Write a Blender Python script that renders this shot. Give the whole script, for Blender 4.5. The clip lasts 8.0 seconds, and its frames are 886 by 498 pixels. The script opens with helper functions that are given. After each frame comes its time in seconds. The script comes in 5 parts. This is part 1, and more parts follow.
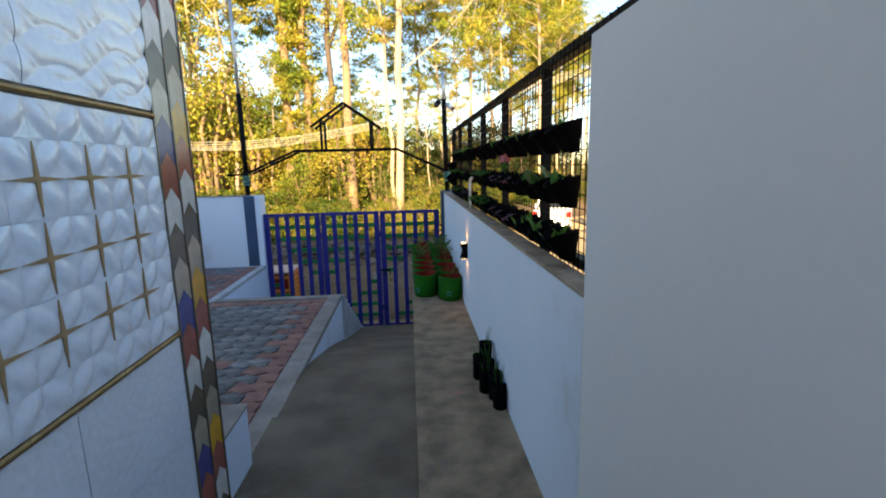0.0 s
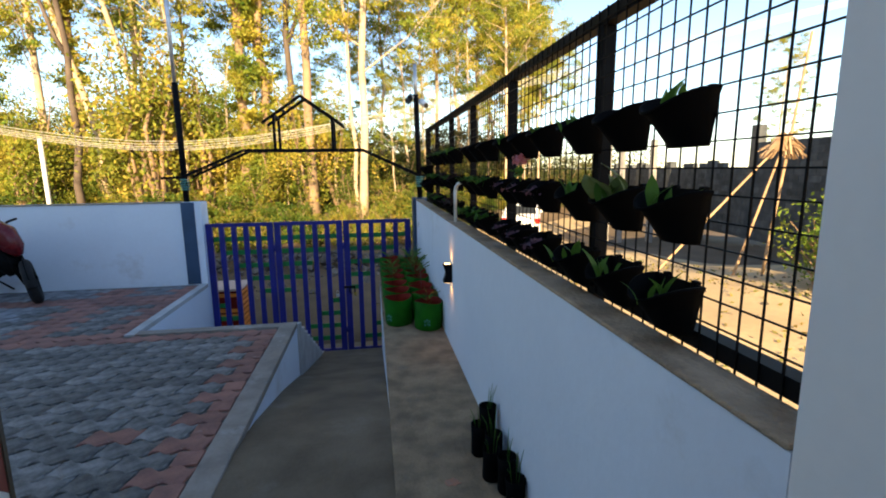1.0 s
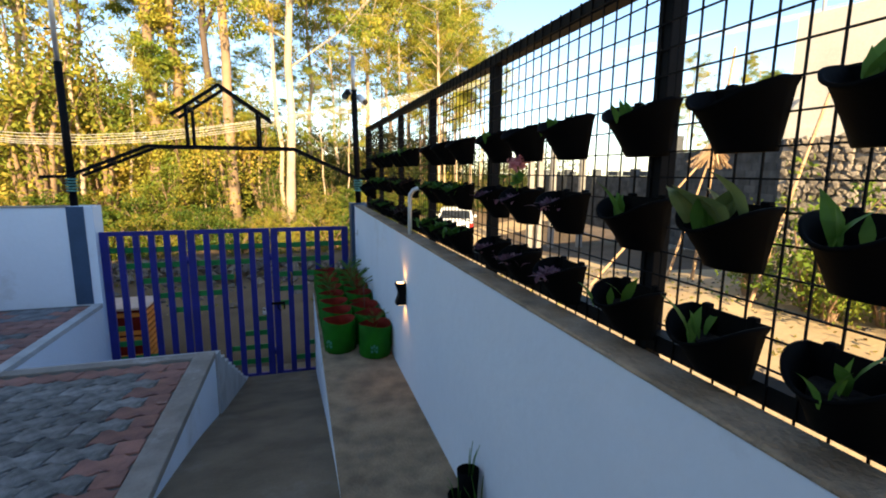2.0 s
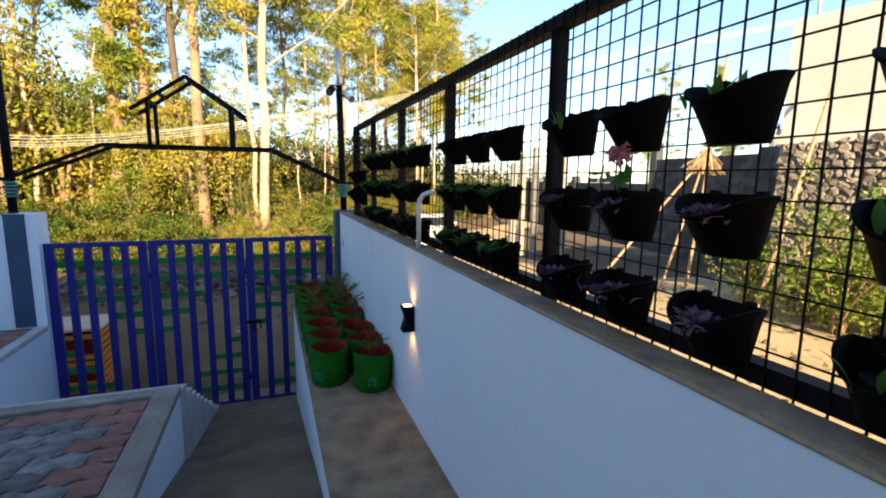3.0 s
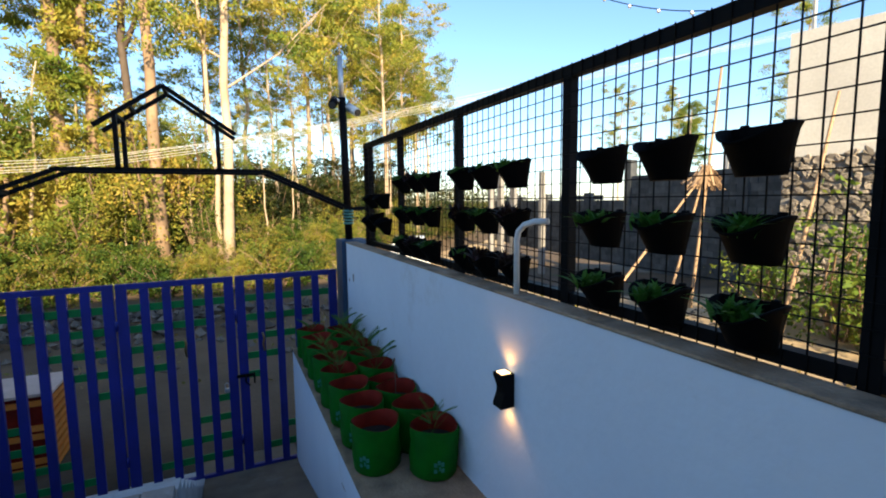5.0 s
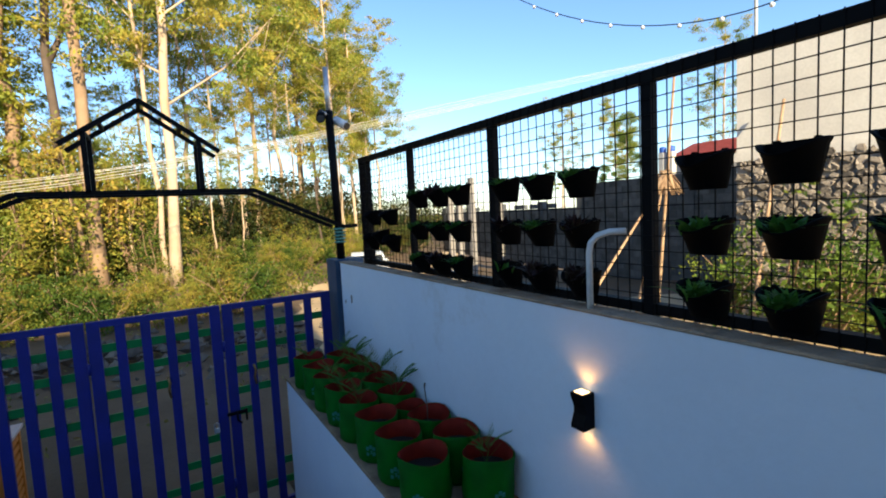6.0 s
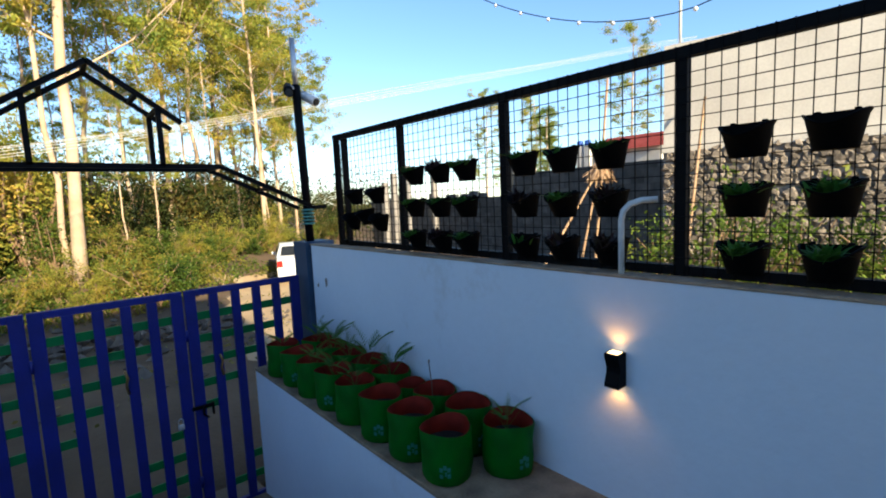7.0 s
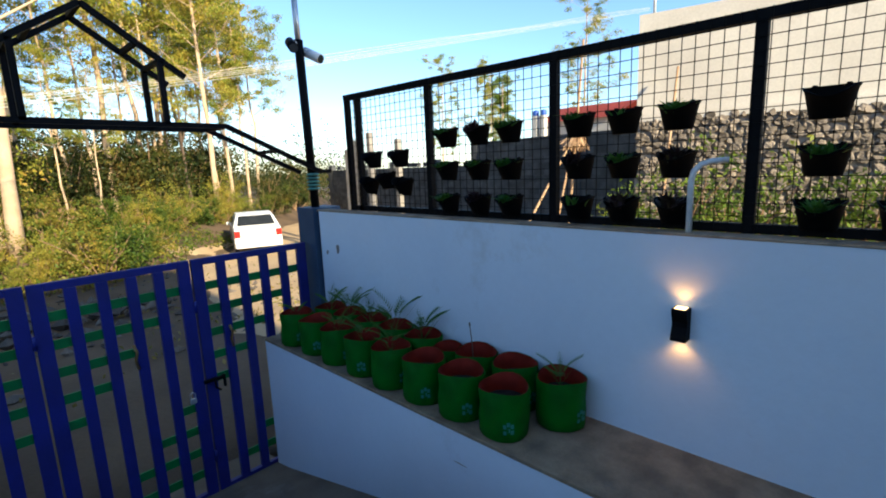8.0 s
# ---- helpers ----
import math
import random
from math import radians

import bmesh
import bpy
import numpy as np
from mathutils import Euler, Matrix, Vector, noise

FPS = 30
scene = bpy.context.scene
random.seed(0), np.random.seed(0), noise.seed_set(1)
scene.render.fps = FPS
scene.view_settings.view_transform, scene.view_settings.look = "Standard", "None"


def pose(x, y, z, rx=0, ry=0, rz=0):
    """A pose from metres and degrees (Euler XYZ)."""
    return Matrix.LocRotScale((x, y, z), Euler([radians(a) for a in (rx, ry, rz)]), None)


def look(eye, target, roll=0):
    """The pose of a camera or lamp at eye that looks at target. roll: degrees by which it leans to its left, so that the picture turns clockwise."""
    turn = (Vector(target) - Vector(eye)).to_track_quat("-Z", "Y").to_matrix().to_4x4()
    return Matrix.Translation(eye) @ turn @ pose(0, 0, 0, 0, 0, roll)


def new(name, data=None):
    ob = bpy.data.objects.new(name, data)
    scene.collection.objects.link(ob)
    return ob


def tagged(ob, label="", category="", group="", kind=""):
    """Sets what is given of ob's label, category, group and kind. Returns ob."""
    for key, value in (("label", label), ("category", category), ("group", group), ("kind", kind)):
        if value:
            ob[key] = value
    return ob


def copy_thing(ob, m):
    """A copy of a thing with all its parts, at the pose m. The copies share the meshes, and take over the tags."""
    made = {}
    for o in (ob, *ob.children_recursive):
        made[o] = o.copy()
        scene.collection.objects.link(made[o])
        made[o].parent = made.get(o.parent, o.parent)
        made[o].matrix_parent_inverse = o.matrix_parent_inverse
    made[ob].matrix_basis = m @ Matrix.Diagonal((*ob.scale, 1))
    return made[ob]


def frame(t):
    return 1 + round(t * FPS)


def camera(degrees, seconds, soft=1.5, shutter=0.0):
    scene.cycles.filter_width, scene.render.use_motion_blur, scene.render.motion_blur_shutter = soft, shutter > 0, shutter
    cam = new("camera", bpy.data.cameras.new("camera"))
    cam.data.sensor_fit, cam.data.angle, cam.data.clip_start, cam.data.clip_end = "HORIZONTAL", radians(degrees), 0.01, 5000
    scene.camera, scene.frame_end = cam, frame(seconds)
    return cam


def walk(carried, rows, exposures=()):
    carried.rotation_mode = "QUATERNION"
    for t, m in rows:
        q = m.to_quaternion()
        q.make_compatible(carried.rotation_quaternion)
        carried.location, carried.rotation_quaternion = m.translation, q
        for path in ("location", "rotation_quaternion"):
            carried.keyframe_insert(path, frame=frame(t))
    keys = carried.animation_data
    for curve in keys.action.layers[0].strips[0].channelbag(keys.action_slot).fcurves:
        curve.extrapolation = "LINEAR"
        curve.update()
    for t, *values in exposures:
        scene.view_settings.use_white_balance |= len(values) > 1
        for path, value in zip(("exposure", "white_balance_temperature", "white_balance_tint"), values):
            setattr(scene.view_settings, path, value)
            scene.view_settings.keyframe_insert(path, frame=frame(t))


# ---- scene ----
cam = camera(86.5, 8.0, soft=1.9)
METRES, EYE, TILT, LEAN, TURN = 4.0, 1.296, 0.0, 0.0, -3.9
ROWS = [
    (0.0, 0.0, 0.0, 0.0, -0.23, -10.08, 1.32),
    (0.5, -0.0229, 0.1048, -0.0013, -1.67, -9.82, 1.23),
    (1.0, -0.0264, 0.1903, -0.001, -4.6, -9.63, 0.68),
    (1.5, -0.0367, 0.2526, -0.0022, -8.82, -9.5, 0.16),
    (2.0, -0.0511, 0.3104, -0.0005, -13.06, -9.22, -0.41),
    (3.5, -0.0851, 0.4879, -0.0099, -16.95, -7.67, -0.48),
    (4.0, -0.0982, 0.5319, -0.0083, -18.46, -6.8, -0.35),
    (4.5, -0.1251, 0.5784, -0.0057, -19.43, -6.53, -0.08),
    (6.0, -0.25, 0.6936, 0.002, -27.45, -4.58, 2.85),
    (6.5, -0.295, 0.7265, -0.0079, -32.55, -5.34, 3.15),
    (7.0, -0.3424, 0.7521, -0.0134, -36.83, -6.13, 2.55),
    (7.5, -0.3764, 0.7942, -0.014, -41.2, -7.7, 2.56),
    (8.0, -0.4322, 0.832, -0.0178, -42.71, -10.03, 2.23),
]
walk(cam, [(t, pose(0, 0, EYE, TILT, LEAN, TURN) @ pose(METRES * x, METRES * y, METRES * z, 90 + pitch, roll, yaw)) for t, x, y, z, yaw, pitch, roll in ROWS], [(0.0, 2.02, 7050, 8), (1.0, 1.81, 6830, 8), (2.0, 1.79, 6700, 8), (3.5, 1.76, 6280, 8), (4.5, 1.61, 5980, 7), (6.0, 1.32, 5760, 6), (8.0, 1.38, 5680, 6)])

# ---- world, sun, exposure ----
world = bpy.data.worlds.new("world")
scene.world = world
world.use_nodes = True
wn = world.node_tree
sky = wn.nodes.new("ShaderNodeTexSky")
sky.sky_type = "NISHITA"
sky.sun_disc = False
sky.sun_elevation = radians(24)
sky.sun_rotation = radians(187)
sky.air_density, sky.dust_density, sky.ozone_density = 1.0, 0.3, 2.5
wn.nodes["Background"].inputs["Strength"].default_value = 0.103
wn.links.new(sky.outputs[0], wn.nodes["Background"].inputs["Color"])
TO_SUN = Vector((-0.12, -1.0, 0.455)).normalized()
sun = new("sun", bpy.data.lights.new("sun", "SUN"))
sun.data.energy, sun.data.angle, sun.data.color = 5.0, radians(0.5), (1.0, 0.78, 0.47)
sun.matrix_world = look((0, 0, 30), Vector((0, 0, 30)) - TO_SUN)


# ---- materials ----
def mat(name, a, b=None, rough=0.7, scale=6.0, fine=60.0, bump=0.15, metal=0.0, spec=0.4, vary=0.0, island=False, dirt=None, dirt_at=0.62, even=False):
    """Two colours mixed by large noise, fine grain, bump; vary: value change from piece to piece; dirt: a stain colour."""
    m = bpy.data.materials.new(name)
    m.use_nodes = True
    nt = m.node_tree
    p = nt.nodes["Principled BSDF"]
    p.inputs["Metallic"].default_value = metal
    p.inputs["Specular IOR Level"].default_value = spec
    tc = nt.nodes.new("ShaderNodeTexCoord")
    big = nt.nodes.new("ShaderNodeTexNoise")
    big.inputs["Scale"].default_value, big.inputs["Detail"].default_value = scale, 5
    small = nt.nodes.new("ShaderNodeTexNoise")
    small.inputs["Scale"].default_value, small.inputs["Detail"].default_value = fine, 3
    for n in (big, small):
        nt.links.new(tc.outputs["Object"], n.inputs["Vector"])
    b = b or tuple(c * 0.75 for c in a)
    mix = nt.nodes.new("ShaderNodeMix")
    mix.data_type = "RGBA"
    mix.inputs[6].default_value, mix.inputs[7].default_value = (*a, 1), (*b, 1)
    ramp = nt.nodes.new("ShaderNodeMapRange")
    ramp.inputs[1].default_value, ramp.inputs[2].default_value = 0.35, 0.65
    nt.links.new(big.outputs["Fac"], ramp.inputs[0])
    nt.links.new(ramp.outputs[0], mix.inputs[0])
    grain = nt.nodes.new("ShaderNodeMapRange")
    grain.inputs[3].default_value, grain.inputs[4].default_value = (0.97, 1.03) if even else (0.85, 1.12)
    nt.links.new(small.outputs["Fac"], grain.inputs[0])
    hsv = nt.nodes.new("ShaderNodeHueSaturation")
    colour = mix.outputs[2]
    if dirt:
        spots = nt.nodes.new("ShaderNodeTexNoise")
        spots.inputs["Scale"].default_value, spots.inputs["Detail"].default_value, spots.inputs["Roughness"].default_value = scale * 0.6, 8, 0.7
        nt.links.new(tc.outputs["Object"], spots.inputs["Vector"])
        cut = nt.nodes.new("ShaderNodeMapRange")
        cut.inputs[1].default_value, cut.inputs[2].default_value, cut.inputs[4].default_value = dirt_at, dirt_at + 0.12, 0.7
        nt.links.new(spots.outputs["Fac"], cut.inputs[0])
        mix2 = nt.nodes.new("ShaderNodeMix")
        mix2.data_type = "RGBA"
        mix2.inputs[7].default_value = (*dirt, 1)
        nt.links.new(cut.outputs[0], mix2.inputs[0])
        nt.links.new(colour, mix2.inputs[6])
        colour = mix2.outputs[2]
    nt.links.new(colour, hsv.inputs["Color"])
    value = grain.outputs[0]
    if vary:
        if island:
            src = nt.nodes.new("ShaderNodeNewGeometry").outputs["Random Per Island"]
        else:
            src = nt.nodes.new("ShaderNodeObjectInfo").outputs["Random"]
        r = nt.nodes.new("ShaderNodeMapRange")
        r.inputs[3].default_value, r.inputs[4].default_value = 1 - vary, 1 + vary
        nt.links.new(src, r.inputs[0])
        mul = nt.nodes.new("ShaderNodeMath")
        mul.operation = "MULTIPLY"
        nt.links.new(value, mul.inputs[0])
        nt.links.new(r.outputs[0], mul.inputs[1])
        value = mul.outputs[0]
    nt.links.new(value, hsv.inputs["Value"])
    nt.links.new(hsv.outputs[0], p.inputs["Base Color"])
    rr = nt.nodes.new("ShaderNodeMapRange")
    rr.inputs[3].default_value, rr.inputs[4].default_value = max(0.02, rough - 0.1), min(1, rough + 0.12)
    nt.links.new(big.outputs["Fac"], rr.inputs[0])
    nt.links.new(rr.outputs[0], p.inputs["Roughness"])
    if bump:
        bn = nt.nodes.new("ShaderNodeBump")
        bn.inputs["Strength"].default_value, bn.inputs["Distance"].default_value = bump, 0.01
        nt.links.new(small.outputs["Fac"], bn.inputs["Height"])
        nt.links.new(bn.outputs[0], p.inputs["Normal"])
    return m


def leaf_mat(name, a, b, c, through_light=0.35, rough=0.5):
    """Leaves: three colours from leaf to leaf, partly translucent."""
    m = bpy.data.materials.new(name)
    m.use_nodes = True
    nt = m.node_tree
    p = nt.nodes["Principled BSDF"]
    g = nt.nodes.new("ShaderNodeNewGeometry")
    ramp = nt.nodes.new("ShaderNodeValToRGB")
    ramp.color_ramp.elements[0].color, ramp.color_ramp.elements[1].color = (*a, 1), (*c, 1)
    e = ramp.color_ramp.elements.new(0.5)
    e.color = (*b, 1)
    # clump-sized drifts of colour, broken up from leaf to leaf
    ns = nt.nodes.new("ShaderNodeTexNoise")
    ns.inputs["Scale"].default_value, ns.inputs["Detail"].default_value = 0.8, 3.0
    nt.links.new(g.outputs["Position"], ns.inputs["Vector"])
    mr = nt.nodes.new("ShaderNodeMapRange")
    mr.inputs["From Min"].default_value, mr.inputs["From Max"].default_value = 0.36, 0.64
    nt.links.new(ns.outputs["Fac"], mr.inputs["Value"])
    mx = nt.nodes.new("ShaderNodeMix")
    mx.inputs[0].default_value = 0.58
    nt.links.new(g.outputs["Random Per Island"], mx.inputs[2])
    nt.links.new(mr.outputs[0], mx.inputs[3])
    nt.links.new(mx.outputs[0], ramp.inputs[0])
    nt.links.new(ramp.outputs[0], p.inputs["Base Color"])
    p.inputs["Roughness"].default_value = rough
    p.inputs["Specular IOR Level"].default_value = 0.16
    tr = nt.nodes.new("ShaderNodeBsdfTranslucent")
    nt.links.new(ramp.outputs[0], tr.inputs["Color"])
    ms = nt.nodes.new("ShaderNodeMixShader")
    ms.inputs[0].default_value = through_light
    nt.links.new(p.outputs[0], ms.inputs[1])
    nt.links.new(tr.outputs[0], ms.inputs[2])
    nt.links.new(ms.outputs[0], nt.nodes["Material Output"].inputs["Surface"])
    return m


def glow_mat(name, colour, strength):
    m = bpy.data.materials.new(name)
    m.use_nodes = True
    p = m.node_tree.nodes["Principled BSDF"]
    p.inputs["Base Color"].default_value = (*colour, 1)
    p.inputs["Emission Color"].default_value = (*colour, 1)
    p.inputs["Emission Strength"].default_value = strength
    return m


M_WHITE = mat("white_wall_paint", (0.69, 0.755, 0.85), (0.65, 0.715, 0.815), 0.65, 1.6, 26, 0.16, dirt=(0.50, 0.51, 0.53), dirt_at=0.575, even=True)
M_HOUSE = mat("house_paint", (0.77, 0.77, 0.75), (0.74, 0.74, 0.73), 0.7, 0.5, 35, 0.0, even=True)
M_COPING = mat("cement_coping", (0.42, 0.31, 0.21), (0.25, 0.18, 0.12), 0.85, 9, 80, 0.7, dirt=(0.12, 0.10, 0.08), dirt_at=0.55)
M_FLOOR = mat("cement_floor", (0.17, 0.132, 0.090), (0.112, 0.086, 0.058), 0.85, 3.5, 55, 0.4, dirt=(0.21, 0.18, 0.15), dirt_at=0.58)
M_BENCH = mat("cement_bench", (0.31, 0.23, 0.145), (0.165, 0.12, 0.078), 0.85, 7, 70, 0.7, dirt=(0.17, 0.145, 0.12), dirt_at=0.57)
M_KERB = mat("cement_kerb", (0.31, 0.27, 0.235), (0.215, 0.185, 0.16), 0.85, 6, 60, 0.45, dirt=(0.40, 0.38, 0.36), dirt_at=0.58)
M_LIME = mat("limewashed_cement", (0.46, 0.46, 0.47), (0.36, 0.355, 0.355), 0.85, 6, 60, 0.4, dirt=(0.25, 0.22, 0.20), dirt_at=0.6)
M_PAVE_G = mat("grey_paver", (0.225, 0.22, 0.215), (0.10, 0.098, 0.095), 0.75, 14, 80, 0.8, vary=0.35, dirt=(0.42, 0.40, 0.38), dirt_at=0.6)
M_PAVE_R = mat("red_paver", (0.30, 0.14, 0.11), (0.19, 0.095, 0.08), 0.75, 9, 80, 0.5, vary=0.22, dirt=(0.40, 0.33, 0.30), dirt_at=0.6)
M_BED = mat("paver_bed", (0.10, 0.095, 0.085), None, 0.9, 8, 90, 0.5)
M_BLACK = mat("black_painted_steel", (0.005, 0.005, 0.006), (0.004, 0.004, 0.0045), 0.6, 8, 60, 0.05, spec=0.08)
M_POT = mat("black_plastic", (0.003, 0.003, 0.0033), (0.0025, 0.0025, 0.0028), 0.75, 9, 70, 0.05, spec=0.06)
M_SOIL = mat("dark_soil", (0.016, 0.010, 0.007), (0.008, 0.005, 0.004), 0.95, 30, 120, 1.0)
M_BLUE = mat("blue_gate_paint", (0.011, 0.015, 0.19), (0.009, 0.012, 0.145), 0.45, 5, 60, 0.08)
M_GREEN = mat("green_gate_paint", (0.010, 0.21, 0.045), (0.008, 0.165, 0.035), 0.45, 5, 60, 0.08)
M_STRIPE = mat("slate_blue_paint", (0.035, 0.075, 0.145), (0.028, 0.06, 0.115), 0.6, 4, 60, 0.1)
M_STEEL = mat("galvanised_steel", (0.62, 0.62, 0.63), (0.5, 0.5, 0.51), 0.4, 12, 80, 0.05, metal=0.8)
M_PVC = mat("white_pvc", (0.75, 0.75, 0.74), (0.65, 0.65, 0.64), 0.4, 8, 60, 0.03)
M_BAG = mat("green_grow_bag", (0.009, 0.135, 0.006), (0.006, 0.085, 0.004), 0.6, 8, 300, 0.25, spec=0.15)
M_BAGIN = mat("red_brown_bag_lining", (0.20, 0.014, 0.006), (0.12, 0.009, 0.004), 0.7, 10, 300, 0.25, spec=0.15)
M_LOGO = mat("pale_blue_print", (0.04, 0.22, 0.17), None, 0.5, 10, 100, 0.0)
M_TILE = mat("white_glazed_tile", (0.74, 0.76, 0.79), (0.69, 0.71, 0.75), 0.12, 5, 60, 0.02, spec=0.6)
M_GOLD = mat("gold_trim", (0.30, 0.19, 0.07), (0.22, 0.13, 0.05), 0.3, 20, 90, 0.1, metal=0.7)
M_AMBER = mat("amber_star_glaze", (0.40, 0.25, 0.11), (0.30, 0.18, 0.08), 0.3, 20, 90, 0.02)
M_ORANGE = mat("orange_plastic_crate", (0.75, 0.25, 0.03), (0.62, 0.20, 0.025), 0.5, 6, 60, 0.05)
M_CARD = mat("pale_board", (0.66, 0.48, 0.40), (0.58, 0.42, 0.34), 0.8, 6, 60, 0.1)
# shade by the gate darkens the earth colour, sunlight pales the sand colour
M_GROUND = mat("dry_earth", (0.135, 0.09, 0.052), (0.092, 0.06, 0.034), 0.95, 0.9, 18, 0.9, dirt=(0.10, 0.07, 0.042), dirt_at=0.56)
M_SAND_SUNLIT = mat("sunlit_sandy_track", (0.50, 0.36, 0.20), (0.40, 0.28, 0.155), 0.95, 0.8, 16, 0.9, dirt=(0.27, 0.19, 0.11), dirt_at=0.58)
M_STONE = mat("rubble_stone", (0.27, 0.222, 0.175), (0.15, 0.125, 0.10), 0.9, 5, 40, 0.8, vary=0.45)
M_RUBBLE = mat("broken_stone", (0.15, 0.122, 0.095), (0.085, 0.07, 0.056), 0.9, 5, 40, 0.8, vary=0.4, island=True)
M_STONE_I = mat("rubble_stone_joined", (0.27, 0.222, 0.175), (0.15, 0.125, 0.10), 0.9, 5, 40, 0.8, vary=0.45, island=True)
M_MORTAR = mat("stone_mortar", (0.30, 0.27, 0.24), (0.22, 0.2, 0.18), 0.95, 5, 50, 0.6)
M_PLASTER = mat("raw_cement_plaster", (0.60, 0.56, 0.50), (0.52, 0.48, 0.43), 0.9, 1.2, 30, 0.3, dirt=(0.44, 0.40, 0.36), dirt_at=0.6)
M_BLOCK = mat("concrete_block", (0.095, 0.098, 0.10), (0.062, 0.065, 0.068), 0.9, 4, 40, 0.5, vary=0.3, island=True)
M_BAMBOO = mat("weathered_bamboo", (0.42, 0.28, 0.16), (0.33, 0.2, 0.11), 0.7, 8, 60, 0.2)
M_BARK = mat("pale_eucalyptus_bark", (0.56, 0.41, 0.275), (0.38, 0.27, 0.17), 0.85, 1.6, 22, 0.5, dirt=(0.17, 0.11, 0.07), dirt_at=0.62)
M_STEM = mat("brown_stem", (0.30, 0.19, 0.11), (0.20, 0.125, 0.07), 0.9, 2, 22, 0.5)
M_BARKB = mat("brown_bark", (0.36, 0.23, 0.13), (0.22, 0.14, 0.08), 0.9, 1.4, 18, 0.6, dirt=(0.13, 0.085, 0.05), dirt_at=0.56)
M_BARKD = mat("dark_bark", (0.12, 0.085, 0.06), (0.075, 0.052, 0.038), 0.9, 2, 22, 0.6)
M_RED = mat("red_motorbike_paint", (0.17, 0.009, 0.012), (0.12, 0.007, 0.01), 0.25, 6, 60, 0.0)
M_TYRE = mat("tyre_rubber", (0.015, 0.015, 0.016), None, 0.8, 10, 80, 0.2)
M_CARW = mat("white_car_paint", (0.70, 0.70, 0.70), (0.66, 0.66, 0.66), 0.25, 3, 60, 0.0)
M_GLASS = mat("dark_car_glass", (0.045, 0.05, 0.055), None, 0.15, 3, 60, 0.0, spec=0.7)
M_TAIL = mat("red_tail_lamp", (0.45, 0.02, 0.015), None, 0.2, 5, 60, 0.0)
M_ROOF = mat("red_sheet_roof", (0.45, 0.09, 0.06), (0.36, 0.07, 0.05), 0.6, 3, 40, 0.1)
M_TANK = mat("blue_water_tank", (0.03, 0.10, 0.45), None, 0.5, 4, 40, 0.05)
M_WIRE = mat("bare_power_wire", (0.62, 0.57, 0.48), None, 0.5, 10, 60, 0.0, metal=0.2)
M_TEAL = mat("teal_cord", (0.10, 0.28, 0.24), None, 0.6, 20, 90, 0.1)
M_LEAF_E = leaf_mat("eucalyptus_leaf", (0.08, 0.16, 0.024), (0.29, 0.30, 0.042), (0.58, 0.41, 0.07), 0.42)
M_LEAF_Y = leaf_mat("yellowing_leaf", (0.10, 0.19, 0.027), (0.33, 0.325, 0.044), (0.56, 0.41, 0.07), 0.45)
M_LEAF_B = leaf_mat("scrub_leaf", (0.018, 0.05, 0.009), (0.09, 0.125, 0.016), (0.27, 0.19, 0.032), 0.25)
# forest shade put into the colour: near-black leaves for the deep wood
M_LEAF_SHADE = leaf_mat("forest_shade_leaf", (0.012, 0.024, 0.006), (0.042, 0.055, 0.012), (0.15, 0.105, 0.026), 0.2)
M_LEAF_S = leaf_mat("dry_scrub_leaf", (0.065, 0.115, 0.016), (0.25, 0.245, 0.034), (0.49, 0.31, 0.056), 0.32)
M_LEAF_G = leaf_mat("pot_plant_leaf", (0.03, 0.11, 0.016), (0.07, 0.17, 0.024), (0.12, 0.22, 0.035), 0.32)
M_LEAF_P = leaf_mat("purple_leaf", (0.10, 0.05, 0.08), (0.16, 0.08, 0.12), (0.2, 0.13, 0.15), 0.2)
M_LEAF_D = leaf_mat("dark_foliage", (0.02, 0.012, 0.014), (0.04, 0.02, 0.02), (0.05, 0.06, 0.02), 0.2)
M_LEAF_W = leaf_mat("weed_leaf", (0.05, 0.10, 0.016), (0.15, 0.21, 0.028), (0.30, 0.30, 0.05), 0.38)
M_LEAF_L = leaf_mat("pale_broad_leaf", (0.07, 0.14, 0.03), (0.14, 0.19, 0.05), (0.25, 0.28, 0.11), 0.3)
M_PINK = leaf_mat("pink_petal", (0.6, 0.2, 0.25), (0.65, 0.27, 0.32), (0.7, 0.34, 0.38), 0.3)
M_GRASS = leaf_mat("dry_grass", (0.10, 0.12, 0.03), (0.20, 0.17, 0.05), (0.3, 0.22, 0.08), 0.25)
M_LAMP = glow_mat("warm_lamp_glass", (1.0, 0.60, 0.24), 2.2)


# ---- mesh helpers ----
def box(bm, x0, x1, y0, y1, z0, z1, bevel=0.0):
    r = bmesh.ops.create_cube(bm, size=1.0, matrix=Matrix.Translation(((x0 + x1) / 2, (y0 + y1) / 2, (z0 + z1) / 2)) @ Matrix.Diagonal((x1 - x0, y1 - y0, z1 - z0, 1)))
    if bevel:
        edges = list({e for v in r["verts"] for e in v.link_edges})
        bmesh.ops.bevel(bm, geom=edges, offset=bevel, segments=2, affect="EDGES", profile=0.5)


